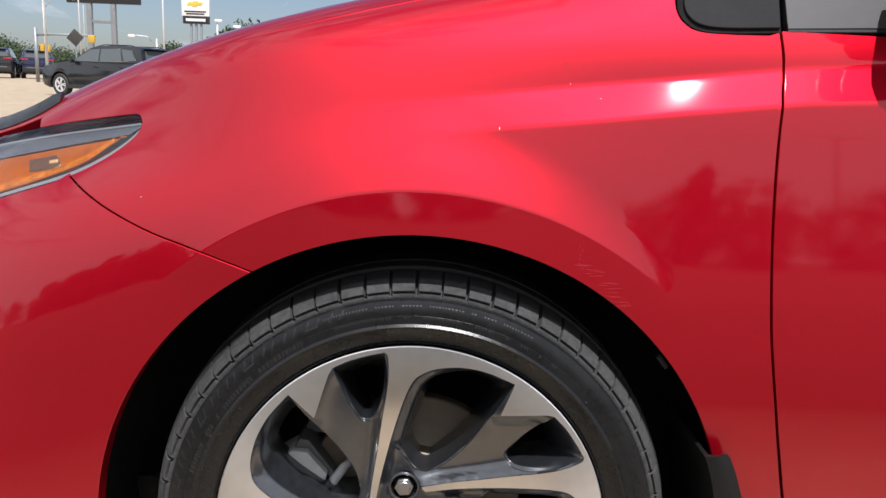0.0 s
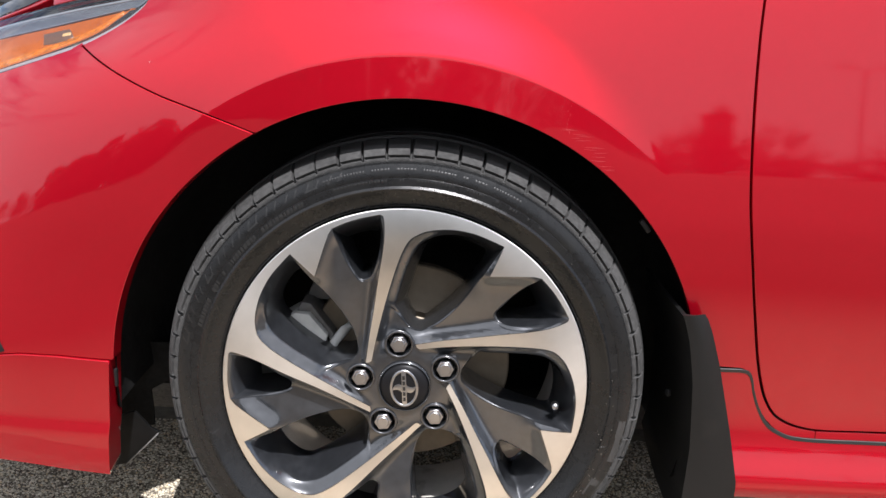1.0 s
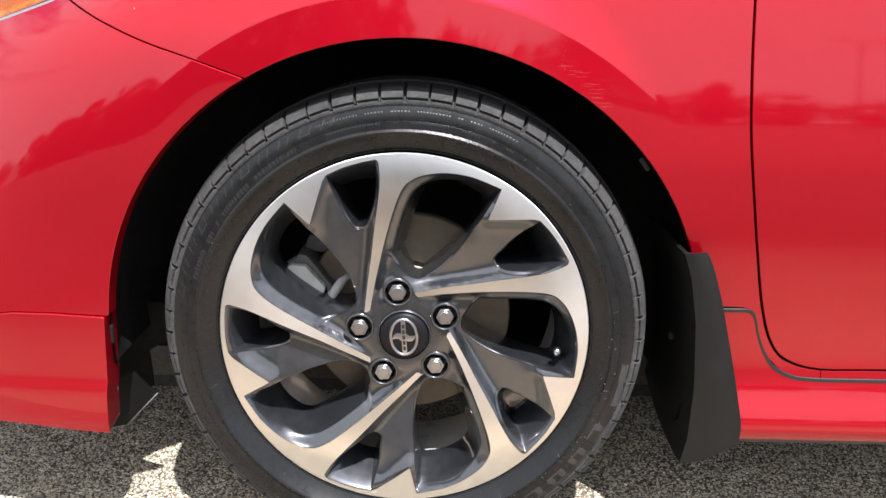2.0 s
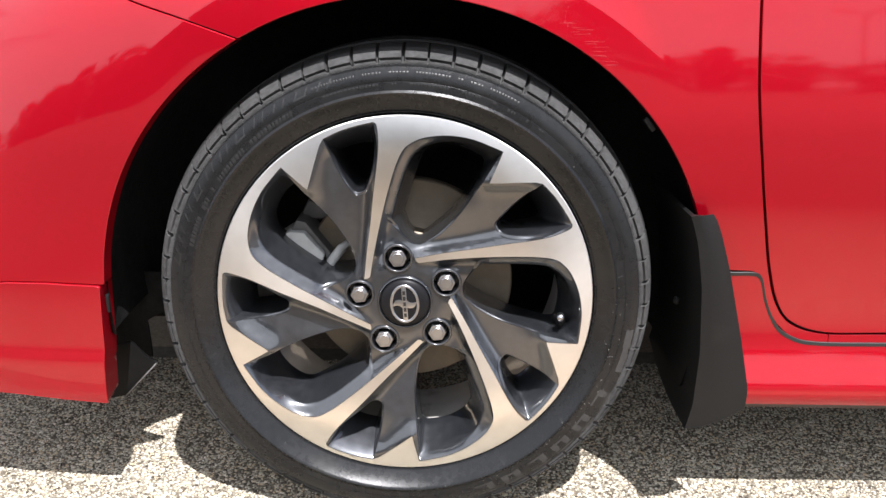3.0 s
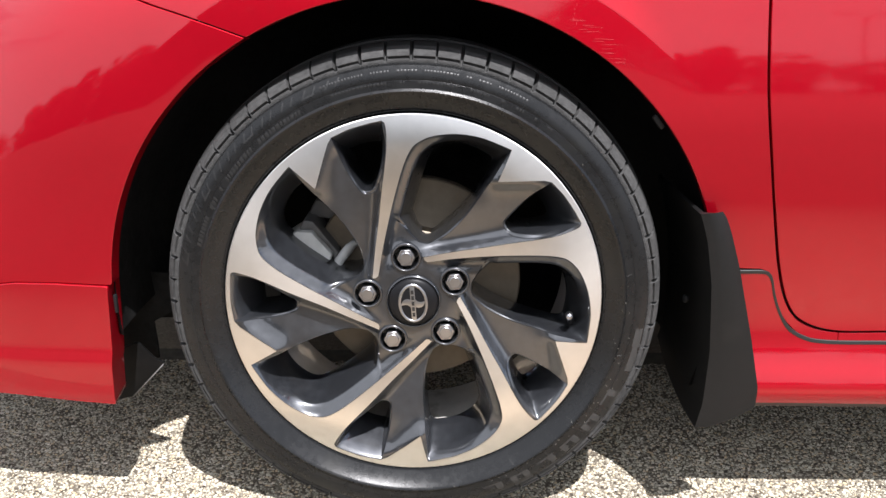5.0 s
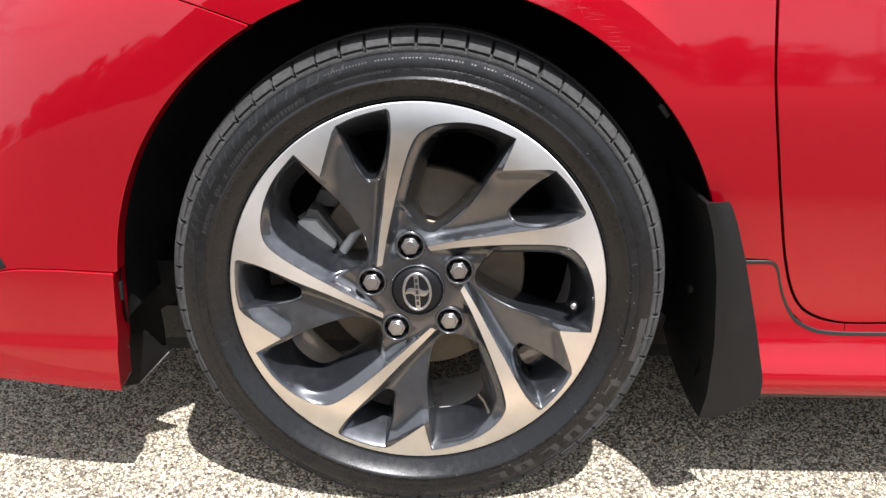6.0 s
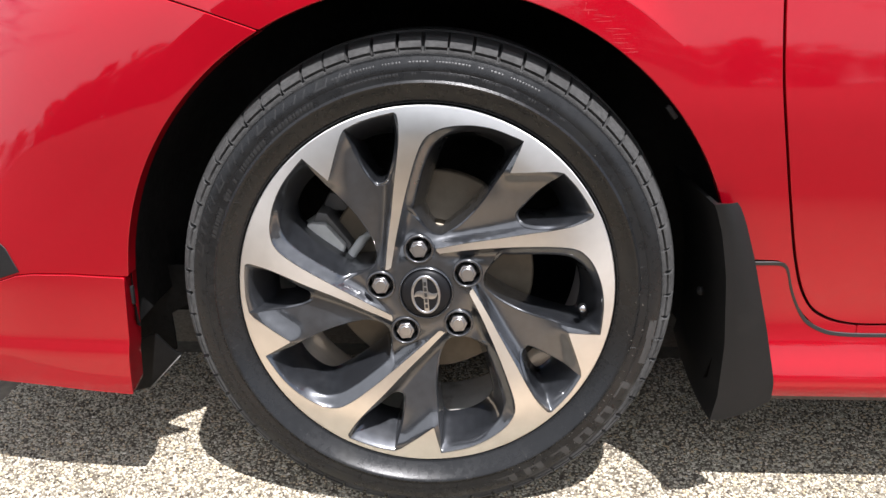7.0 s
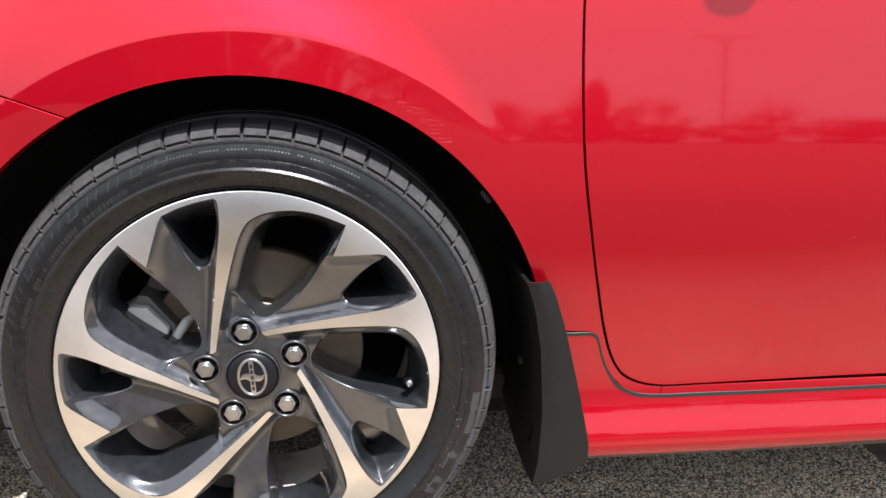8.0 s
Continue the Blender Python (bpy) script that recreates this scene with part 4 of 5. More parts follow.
# mud flap behind the wheel: a side face wrapped round to an inner sheet
top, bottom = 0.432, 0.150
s = np.linspace(0, 1, 26)
x_in = np.interp(s, [0, 0.12, 0.37, 0.68, 0.87, 1.0], [0.358, 0.3645, 0.3660, 0.3590, 0.3490, 0.337])
x_out = np.interp(s, [0, 0.10, 0.37, 0.73, 0.90, 1.0], [0.427, 0.4280, 0.4110, 0.3850, 0.3700, 0.358])
grid = []
for si, xi, xo in zip(s, x_in, x_out):
    row = []
    for u in np.linspace(0, 1, 15):
        if u < 0.5:
            w = u / 0.5
            x, y = xo + (xi - xo) * w, -0.020 - 0.0045 * math.sin(w * math.pi * 0.8) + 0.004 * (1 - w)
            lowz = bottom + 0.026 * (1 - w) ** 1.3
        else:
            w = (u - 0.5) / 0.5
            x, y = xi - 0.003 * math.sin(w * math.pi / 2), -0.0225 + 0.19 * w
            lowz = bottom - 0.012 * w + 0.05 * w * w
        row.append((x, y, lowz + (top - lowz) * si - 0.004 * (1 - u) * (si > 0.99)))
    grid.append(row)
flap = bmesh.new()
fv = [[flap.verts.new(p) for p in row] for row in grid]
for i in range(len(grid) - 1):
    for j in range(14):
        flap.faces.new((fv[i][j], fv[i + 1][j], fv[i + 1][j + 1], fv[i][j + 1]))
bmesh.ops.recalc_face_normals(flap, faces=flap.faces)
bmesh.ops.solidify(flap, geom=flap.faces[:], thickness=0.0045)
for f in flap.faces:
    f.smooth = True
flap_ob = part("mud_flap", flap, GREYPLASTIC, car, "dark grey moulded mud flap behind the front wheel")
sharpen(flap_ob.data, 40)
part("flap_screw", sharpen(lathe([(0, -0.0015), (0.004, -0.0012), (0.0055, 0.0), (0.0055, 0.003)], 16)), BLACKPLASTIC, flap_ob, m=pose(0.343, 0.035, 0.30, 0, 0, -70))

# air deflector ahead of the wheel, with its clip
part("air_deflector", prism([tuple(p) for p in curve([(-0.432, 0.186), (-0.405, 0.197), (-0.390, 0.202), (-0.378, 0.190), (-0.367, 0.178), (-0.354, 0.172)], 5)] + [(-0.405, 0.118), (-0.432, 0.112)], 0.005, (0, 0.10, 0), 0.0015), material("deflector_rubber", (0.005, 0.005, 0.005), 0.45, 0.0, 0.0, 90, 0.3, 0.2, 500, spec=0.14), car, "black rubber air deflector ahead of the wheel")
part("deflector_edge", tube([(-0.3555, 0.0985, 0.1705), (-0.380, 0.0985, 0.1445), (-0.4045, 0.0985, 0.1185)], 0.0011, 6), SEALPALE, car, "pale edge of the air deflector")
part("arch_clip", box(0.004, 0.006, 0.024, (-0.3690, 0.004, 0.300), 0.0015), BLACKPLASTIC, car)
part("arch_clip", box(0.006, 0.008, 0.018, (0.283, 0.006, 0.529), 0.002, Matrix.Rotation(radians(-38), 4, "Y")), BLACKPLASTIC, car)

# chips and scratches in the lacquer
CHIP = material("bare_chip", (0.50, 0.38, 0.37), 0.5, 0.0, 0.0, 300, 0.2)
SCRATCH = material("scratch", (0.46, 0.055, 0.065), 0.5, 0.0, 0.0, 300, 0.2)
DARKCHIP = material("dark_chip", (0.05, 0.01, 0.01), 0.6, 0.0, 0.0, 300, 0.2)


def speck(px, pz, w, h, mat, lean=0.0):
    a = float(at_side(px, pz))
    p = skin(np.array([px]), np.array([a]))[0]
    n = Vector(skin_n(p[None])[0])
    m = Matrix.Translation(Vector(p) + n * 0.0001) @ n.to_track_quat("Z", "Y").to_matrix().to_4x4() @ Matrix.Rotation(lean, 4, "Z")
    bm = bmesh.new()
    vs = [bm.verts.new(m @ Vector((w * 0.5 * math.cos(t) * (1 + 0.25 * math.sin(3 * t)), h * 0.5 * math.sin(t), 0.0001 if i % 2 else 0.00015))) for i, t in enumerate(np.linspace(0, 2 * math.pi, 10, endpoint=False))]
    bm.faces.new(vs)
    return part("paint_chip", bm, mat, car)


for px, pz, w, h, mat in ((0.085, 0.786, 0.0011, 0.0040, CHIP), (0.158, 0.859, 0.003, 0.0015, DARKCHIP), (0.164, 0.837, 0.0012, 0.0012, CHIP), (-0.314, 0.695, 0.0008, 0.0024, CHIP), (0.197, 0.822, 0.0012, 0.0010, CHIP), (0.765, 0.475, 0.0015, 0.003, SCRATCH)):
    speck(px, pz, w, h, mat)
rng = random.Random(4)
for i in range(16):
    u = i / 15
    speck(0.183 + 0.052 * u + rng.uniform(-0.006, 0.006), 0.645 - 0.050 * u + rng.uniform(-0.004, 0.004), rng.uniform(0.008, 0.022), 0.00022, SCRATCH, rng.uniform(-0.05, 0.05))
for i in range(7):
    speck(0.180 + rng.uniform(-0.002, 0.002), 0.668 - 0.005 * i, 0.0003, rng.uniform(0.002, 0.004), SCRATCH)

# raised sidewall lettering, as plain bars
r_tab, y_tab = np.array([p[0] + 0.0045 * float(smoothstep(0.272, 0.30, p[0])) for p in prof[:21]]), np.array([p[1] for p in prof[:21]])


def bars(name, spans, mat, label, lift=0.0006):
    """Raised bars on the sidewall: (r0, r1, a0, a1, shear) in metres and degrees."""
    verts, faces = [], []
    for r0, r1, a0, a1, shear in spans:
        k0, nr, na = len(verts), 4, 3
        for i in range(nr):
            for j in range(na):
                r = r0 + (r1 - r0) * i / (nr - 1)
                a = radians(a0 + (a1 - a0) * j / (na - 1) + shear * i / (nr - 1))
                edge = i in (0, nr - 1) or j in (0, na - 1)
                verts.append((r * math.cos(a), float(np.interp(r, r_tab, y_tab)) - (lift * 0.15 if edge else lift), r * math.sin(a)))
        faces += [(k0 + i * na + j, k0 + i * na + j + 1, k0 + (i + 1) * na + j + 1, k0 + (i + 1) * na + j) for i in range(nr - 1) for j in range(na - 1)]
    return tagged(part(name, mesh_of(name, verts, faces), mat, wheel, label), kind="stuff")


LETTER = material("raised_rubber", (0.011, 0.011, 0.011), 0.42, 0.0, 0.0, 200, 0.2)
WORN = material("worn_lettering", (0.030, 0.029, 0.028), 0.7, 0.0, 0.0, 220, 0.3, 0.2, 900)
rng = random.Random(11)
big = []
for i in range(11):
    a = 170 - i * 5.9
    big += [(0.2765, 0.2890, a, a - 0.5, -2.0), (0.2765, 0.2890, a - 2.6, a - 3.0, -2.0)]
    big += [(0.2870, 0.2890, a - 1.4, a - 4.4, 0)] if i % 3 else [(0.2760, 0.2780, a, a - 3.4, 0)]
bars("brand_lettering", big, LETTER, "raised brand bars on the tyre", 0.0003)
small, a = [], 164.0
while a > 118:
    w = rng.uniform(0.5, 1.0)
    small.append((0.2635, 0.2690, a, a - w, -0.3))
    a -= w + (2.4 if rng.random() < 0.15 else 0.35)
a = 112.0
while a > 62:
    w = rng.uniform(0.35, 0.7)
    small.append((0.2790, 0.2822, a, a - w, 0))
    a -= w + (1.8 if rng.random() < 0.16 else 0.28)
a = 110.0
while a > 50:
    w = rng.uniform(0.35, 0.8)
    small.append((0.2665, 0.2695, a, a - w, 0))
    a -= w + (3.2 if rng.random() < 0.2 else 0.3)
bars("size_lettering", small, LETTER, "raised size and rating bars", 0.0005)
worn = []
for i in range(6):
    a = -24 - i * 8.2
    worn += [(0.2700, 0.2880, a, a - 2.0, 0), (0.2850, 0.2880, a, a - 5.4, 0), (0.2700, 0.2730, a, a - 5.4, 0)]
    if i in (1, 2, 4):
        worn.append((0.2700, 0.2880, a - 3.8, a - 5.6, 0))
worn += [(0.278, 0.287, -10, -18, 0), (0.2765, 0.286, -6, -11, 0)]
bars("worn_lettering", worn, WORN, "scuffed grey product bars low on the sidewall", 0.0004)
seams = [(0.2480, 0.2680, a, a + 0.12, 1.0) for a in (8, 33, 152, 196, 231, 300, 322, 345)]
bars("mould_lines", seams, LETTER, "fine mould lines on the sidewall", 0.0009)
SPLASH = material("dried_splash", (0.32, 0.30, 0.27), 0.7, 0.0, 0.0, 300, 0.2)
spots = []
for i in range(46):
    a, r = rng.gauss(-35, 28), rng.gauss(0.266, 0.006)
    spots.append((r, r + rng.uniform(0.0003, 0.0011), a, a + rng.uniform(0.05, 0.22), 0))
bars("dried_splashes", spots, SPLASH, "tiny pale dried splashes", 0.0002)
part("splash_shield", prism([(-0.460, 0.285), (-0.335, 0.285), (-0.349, 0.231), (-0.387, 0.208), (-0.385, 0.176), (-0.385, 0.150), (-0.400, 0.146), (-0.460, 0.146)], 0.005, (0, 0.16, 0), 0.0015), LINER, car)

# ---- the rest of the body, plain: far side, cabin and tail ----
panel("front_door", door_outline, RED, 0.04, mirror=True)
panel("side_sill", sill_outline, RED, 0.04, depth=0.02, mirror=True)
panel("front_bumper", bumper_outline, RED, 0.03, mirror=True)
panel("bumper_skirt", lip_outline, RED, 0.03, out=0.004, depth=0.02, mirror=True)
# unseen panel and tray, added to keep skylight from under the front
part("nose_light_block", box(0.03, 1.02, 0.50, (-0.79, MID_Y, 0.385), 0.01), BLACKPLASTIC, car, "unseen black panel shutting skylight out at the nose")
part("tray_light_block", box(0.24, 1.10, 0.012, (-0.70, MID_Y, 0.165), 0.004), LINER, car, "unseen black tray keeping skylight off the ground")


def taper(bm, z0, k):
    """Draws the sides of a body prism in towards the top."""
    for v in bm.verts:
        v.co.y = MID_Y + (v.co.y - MID_Y) * (1 - k * max(0.0, v.co.z - z0))
    return bm


TINTED = material("tinted_glass", (0.010, 0.012, 0.013), 0.04, 0.0, 0.6, 4, 0.1)
tail_line = [(1.404, 0.175), (2.22, 0.180)] + [(2.60 + 0.37 * math.cos(t), 0.305 + 0.37 * math.sin(t)) for t in np.linspace(math.pi + 0.33, -0.33, 21)]
tail_line += [(3.16, 0.20), (3.30, 0.30), (3.36, 0.55), (3.33, 0.80), (3.22, 0.93), (1.404, 0.905)]
part("rear_body", taper(prism(tail_line, 1.70, (0, 0.015, 0), 0.03), 0.55, 0.10), RED, car)
part("cabin_glass", taper(prism([(0.36, 0.915), (1.02, 1.36), (1.30, 1.425), (2.30, 1.41), (2.85, 1.28), (3.16, 0.915)], 1.50, (0, 0.115, 0), 0.04), 0.91, 0.50), TINTED, car)
part("roof", taper(prism([(0.98, 1.375), (1.28, 1.445), (1.9, 1.465), (2.34, 1.435), (2.92, 1.285), (2.84, 1.270), (2.28, 1.405), (1.30, 1.415)], 1.30, (0, 0.215, 0), 0.012), 1.30, 0.4), RED, car)
for x in (0.30, 1.36):
    foot, head = (0.40, 0.93) if x < 1 else (1.42, 0.92), (1.02, 1.38) if x < 1 else (1.38, 1.43)
    for s in (-1, 1):
        part("pillar", tube([(foot[0], MID_Y + s * 0.745, foot[1]), (head[0], MID_Y + s * 0.575, head[1])], 0.028, 10), RED, car)

# ---- the other three wheels share the near one's meshes ----
for x, y, turned_round in ((2.60, 0.0, 0), (0.0, 2 * MID_Y, 180), (2.60, 2 * MID_Y, 180)):
    twin = thing("wheel", "", "", pose(x, y, WHEEL_Z, -CAMBER, 0, 0) if not turned_round else pose(x, y, WHEEL_Z, 0, 0, 180) @ pose(0, 0, 0, -CAMBER, 0, 0))
    twin.parent = car
    for piece in [c for c in wheel.children if c.type == "MESH" and c.name.split(".")[0] in ("dark_face", "machined_face", "spoke_sides", "rim_lip", "rim_barrel", "tyre", "centre_cap", "lug_nut")]:
        part(piece.name.split(".")[0], piece.data, None, twin, m=piece.matrix_basis.copy())

# ---- the lot around: parked cars, signs, lamps, trees ----
TREE_LEAF = material("leaves", (0.048, 0.072, 0.030), 0.7, 0.0, 0.0, 3.0, 0.4)
BARK = material("bark", (0.10, 0.075, 0.05), 0.85, 0.0, 0.0, 14, 0.3, 0.4, 40)
POLE = material("painted_pole", (0.60, 0.60, 0.58), 0.45, 0.2, 0.0, 3, 0.1)
GREYSTEEL = material("grey_steel", (0.26, 0.27, 0.28), 0.5, 0.4, 0.0, 3, 0.15)
WHITE = material("sign_white", (0.78, 0.78, 0.76), 0.4, 0.0, 0.0, 2, 0.05)
BLACK = material("sign_black", (0.02, 0.02, 0.022), 0.4, 0.0, 0.0, 2, 0.1)
GOLD = material("sign_gold", (0.75, 0.48, 0.05), 0.4, 0.0, 0.0, 2, 0.1)
YELLOW = material("signal_yellow", (0.55, 0.33, 0.03), 0.5, 0.0, 0.0, 4, 0.1)
TAIL = material("tail_red", (0.30, 0.02, 0.03), 0.15, 0.0, 0.5, 10, 0.1)
CARGLASS = material("car_glass", (0.060, 0.074, 0.076), 0.03, 0.0, 1.0, 4, 0.1)
TYRE_FAR = material("far_tyre", (0.025, 0.025, 0.025), 0.7, 0.0, 0.0, 20, 0.2)
ALLOY = material("far_alloy", (0.72, 0.72, 0.73), 0.35, 0.4, 0.0, 20, 0.1)


SIGNBACK = material("sign_back", (0.055, 0.05, 0.045), 0.6, 0.2, 0.0, 6, 0.2)


def far_wheel(parent, x, y, out):
    w = thing("wheel", "", "", pose(x, y, 0.36, 0, 0, 180 if out > 0 else 0))
    w.parent = parent
    part("tyre", sharpen(lathe([(0.235, -0.01), (0.28, -0.025), (0.335, -0.02), (0.36, 0.01), (0.36, 0.19), (0.33, 0.21), (0.24, 0.21)], 40)), TYRE_FAR, w)
    rim = bmesh.new()
    for k in range(5):
        for d in (-9, 9):
            a = radians(72 * k + d)
            b = box(0.20, 0.02, 0.035, (0.12, 0, 0), 0.004)
            bmesh.ops.rotate(b, cent=(0, 0, 0), matrix=Matrix.Rotation(a, 3, "Y"), verts=b.verts)
            tmp = bpy.data.meshes.new("spoke")
            b.to_mesh(tmp)
            b.free()
            rim.from_mesh(tmp)
            bpy.data.meshes.remove(tmp)
    part("rim", rim, ALLOY, w)
    part("rim_ring", sharpen(lathe([(0.205, 0.02), (0.215, -0.008), (0.238, -0.012), (0.24, 0.0), (0.22, 0.10)], 40)), ALLOY, w)
    part("wheel_back", sharpen(lathe([(0.0, 0.07), (0.22, 0.07)], 32)), BLACK, w)


def suv(label, paint, m):
    """A mid-size SUV, nose along +x, wheels on z = 0."""
    ob = thing("suv", label, "car", m, "parked cars")
    low = [(-2.28, 0.42), (-2.22, 0.34), (-1.78, 0.26)]
    for cx in (-1.36, 1.36):
        low += [(cx + 0.43 * math.cos(t), 0.36 + 0.43 * math.sin(t)) for t in np.linspace(math.pi + 0.25, -0.25, 15)]
    low += [(1.85, 0.26), (2.14, 0.34), (2.22, 0.52), (2.20, 0.80), (2.08, 0.96), (1.35, 1.08), (0.9, 1.12), (-2.10, 1.16), (-2.30, 1.05), (-2.33, 0.75)]
    body = prism(low, 1.80, (0, -0.90, 0), 0.045)
    for v in body.verts:
        k = 1 - 0.10 * max(0.0, (v.co.z - 0.75) / 0.4) ** 2 - 0.10 * max(0.0, (abs(v.co.x) - 1.7) / 0.6) ** 2
        v.co.y *= k
    part("body", body, paint, ob)
    roof = prism([(0.98, 1.08), (0.15, 1.56), (-0.10, 1.62), (-0.9, 1.66), (-1.75, 1.62), (-1.98, 1.55), (-2.18, 1.10)], 1.66, (0, -0.83, 0), 0.04)
    for v in roof.verts:
        v.co.y *= 1 - 0.20 * max(0.0, (v.co.z - 1.08) / 0.58)
    part("cabin", roof, paint, ob)

    def pane(name, pts, mat, off=0.006, label=""):
        bm = bmesh.new()
        vs = [bm.verts.new(p) for p in pts]
        f = bm.faces.new(vs)
        bm.normal_update()
        c = f.calc_center_median()
        if f.normal.dot(c - Vector((-0.5, 0, 1.2))) < 0:
            f.normal_flip()
        n = f.normal.copy()
        bmesh.ops.translate(bm, vec=n * off, verts=bm.verts)
        e = bmesh.ops.extrude_face_region(bm, geom=[f])
        bmesh.ops.translate(bm, vec=-n * 0.012, verts=[g for g in e["geom"] if isinstance(g, bmesh.types.BMVert)])
        bmesh.ops.recalc_face_normals(bm, faces=bm.faces)
        return part(name, bm, mat, ob, label)

    def cabin_y(z):
        return 0.83 * (1 - 0.20 * max(0.0, (z - 1.08) / 0.58))

    for s in (-1, 1):
        for quad in (((0.80, 1.13), (0.16, 1.50), (-0.28, 1.53), (-0.30, 1.14)), ((-0.36, 1.14), (-0.34, 1.53), (-1.12, 1.55), (-1.30, 1.15)), ((-1.38, 1.15), (-1.20, 1.54), (-1.62, 1.50), (-1.88, 1.20))):
            pane("side_window", [(x, s * cabin_y(z), z) for x, z in quad], CARGLASS)
        strip_pts = [(0.85, s * (cabin_y(1.12) + 0.012), 1.125), (-1.35, s * (cabin_y(1.14) + 0.012), 1.14), (-1.85, s * (cabin_y(1.2) + 0.012), 1.20), (-1.66, s * (cabin_y(1.5) + 0.012), 1.50)]
        part("chrome_strip", tube(strip_pts, 0.012, 6), CHROME, ob)
        part("tail_lamp", box(0.34, 0.40, 0.10, (-2.16, s * 0.66, 1.08), 0.03), TAIL, ob, "red tail lamp")
        part("wing_mirror", box(0.12, 0.18, 0.13, (0.72, s * 0.95, 1.14), 0.035), paint, ob)
        part("door_handle", box(0.16, 0.03, 0.025, (-0.15, s * 0.895, 0.98), 0.008), paint, ob)
        part("door_handle", box(0.16, 0.03, 0.025, (-1.20, s * 0.895, 1.00), 0.008), paint, ob)
        part("roof_rail", tube([(-0.1, s * 0.60, 1.62), (-0.4, s * 0.60, 1.67), (-1.5, s * 0.60, 1.66), (-1.75, s * 0.60, 1.61)], 0.015, 6), BLACK, ob)
        part("sill_cladding", box(2.0, 0.05, 0.12, (0, s * 0.885, 0.32), 0.015), BLACK, ob)
        for x in (-1.36, 1.36):
            far_wheel(ob, x, s * 0.88, s)
    pane("rear_window", [(-2.155, -0.68, 1.18), (-2.155, 0.68, 1.18), (-2.02, 0.56, 1.50), (-2.02, -0.56, 1.50)], CARGLASS, 0.02)
    pane("windscreen", [(0.93, -0.68, 1.12), (0.93, 0.68, 1.12), (0.22, 0.58, 1.52), (0.22, -0.58, 1.52)], CARGLASS, 0.012)
    part("rear_bumper", box(0.14, 1.62, 0.22, (-2.30, 0, 0.50), 0.04), BLACK, ob)
    part("rear_trim", box(0.03, 1.2, 0.03, (-2.345, 0, 0.62), 0.01), CHROME, ob)
    part("rear_spoiler", box(0.22, 1.15, 0.03, (-2.06, 0, 1.575), 0.012), paint, ob)
    return ob


def plain_paint(name, color):
    return material(name, color, 0.22, 0.3, 0.8, 8, 0.08)


suv("charcoal grey SUV parked on the lot, chrome window line", plain_paint("charcoal_paint", (0.013, 0.0145, 0.016)), pose(-10.87, 26.5, 0, 0, 0, 155.5))
suv("black SUV parked tail-on in a far row", plain_paint("black_paint", (0.012, 0.012, 0.013)), pose(-25.15, 46.4, 0.27, 0, 0, 112))
suv("dark blue SUV parked tail-on in a far row", plain_paint("blue_paint", (0.010, 0.014, 0.05)), pose(-24.05, 48.6, 0.27, 0, 0, 116))


def lamp_post(x, y, h, arm=0.0, label="white steel lamp post with a small head", r=0.055, two=False):
    ob = thing("street_lamp", label, "street lamp", pose(x, y, float(ground_z(0, y))), "lamp posts")
    part("pole", tube([(0, 0, 0), (0, 0, h * 0.5), (0, 0, h)], [r, r * 0.8, r * 0.6], 10), POLE, ob)
    part("base", box(0.4, 0.4, 0.15, (0, 0, 0.075), 0.03), GREYSTEEL, ob)
    for s in ((-1, 1) if two else (1,)):
        if arm:
            part("arm", tube([(0, 0, h - 0.5), (s * arm * 0.35, 0, h + 0.1), (s * arm, 0, h + 0.15)], r * 0.45, 8), POLE, ob)
        part("lamp_head", box(0.34, 0.2, 0.12, (s * (arm + 0.06), 0, h + 0.10), 0.04), WHITE, ob)
    return ob


lamp_post(-13.3, 39.1, 6.5)
lamp_post(-18.95, 39.1, 9.0)
lamp_post(-19.9, 41.0, 4.0, 1.4, "grey lamp post with a curved arm")
lamp_post(-10.72, 39.1, 3.1)
lamp_post(-9.83, 39.1, 2.85)
lamp_post(-14.3, 41.0, 2.3, -1.3, "white lamp post with a drooping arm")
lamp_post(-22.9, 52.0, 8.0)
lamp_post(-25.6, 59.0, 9.5)
lamp_post(24.0, -47.0, 9.0, 1.6, "double-headed car-park lamp post", 0.12, True)
lamp_post(-8.0, -62.0, 9.0, 1.6, "double-headed car-park lamp post", 0.12, True)

# steel sign frame and the lit-box sign
pylon = thing("sign_pylon", "grey steel sign frame with a dark panel on top", "sign", pose(-24.35, 59.1, 0.27))
for x in (-0.85, 0.85):
    part("column", box(0.34, 0.34, 8.0, (x, 0, 4.0), 0.02), GREYSTEEL, pylon)
for z in (4.05, 6.0):
    part("crossbar", box(1.5, 0.22, 0.22, (0, 0, z), 0.02), GREYSTEEL, pylon)
part("panel", box(5.2, 0.4, 2.6, (0.2, 0, 6.60), 0.04), BLACK, pylon)
sign = thing("box_sign", "white box sign with a gold emblem and a black lower band", "sign", pose(-17.6, 59.1, 0.27))
part("panel", box(1.95, 0.35, 2.3, (0, 0, 5.82), 0.03), WHITE, sign)
part("band", box(1.85, 0.36, 0.52, (0.02, 0, 4.40), 0.02), BLACK, sign)
for w, z in ((1.55, 4.98), (1.30, 4.82)):
    part("text_bar", box(w, 0.02, 0.10, (0, -0.18, z), 0.005), BLACK, sign)
part("text_bar", box(1.4, 0.02, 0.18, (0.02, -0.185, 4.40), 0.005), WHITE, sign)
part("emblem", prism([(-0.60, 5.42), (0.45, 5.42), (0.60, 5.62), (-0.45, 5.62)], 0.03, (0, -0.2, 0), 0.005), GOLD, sign)
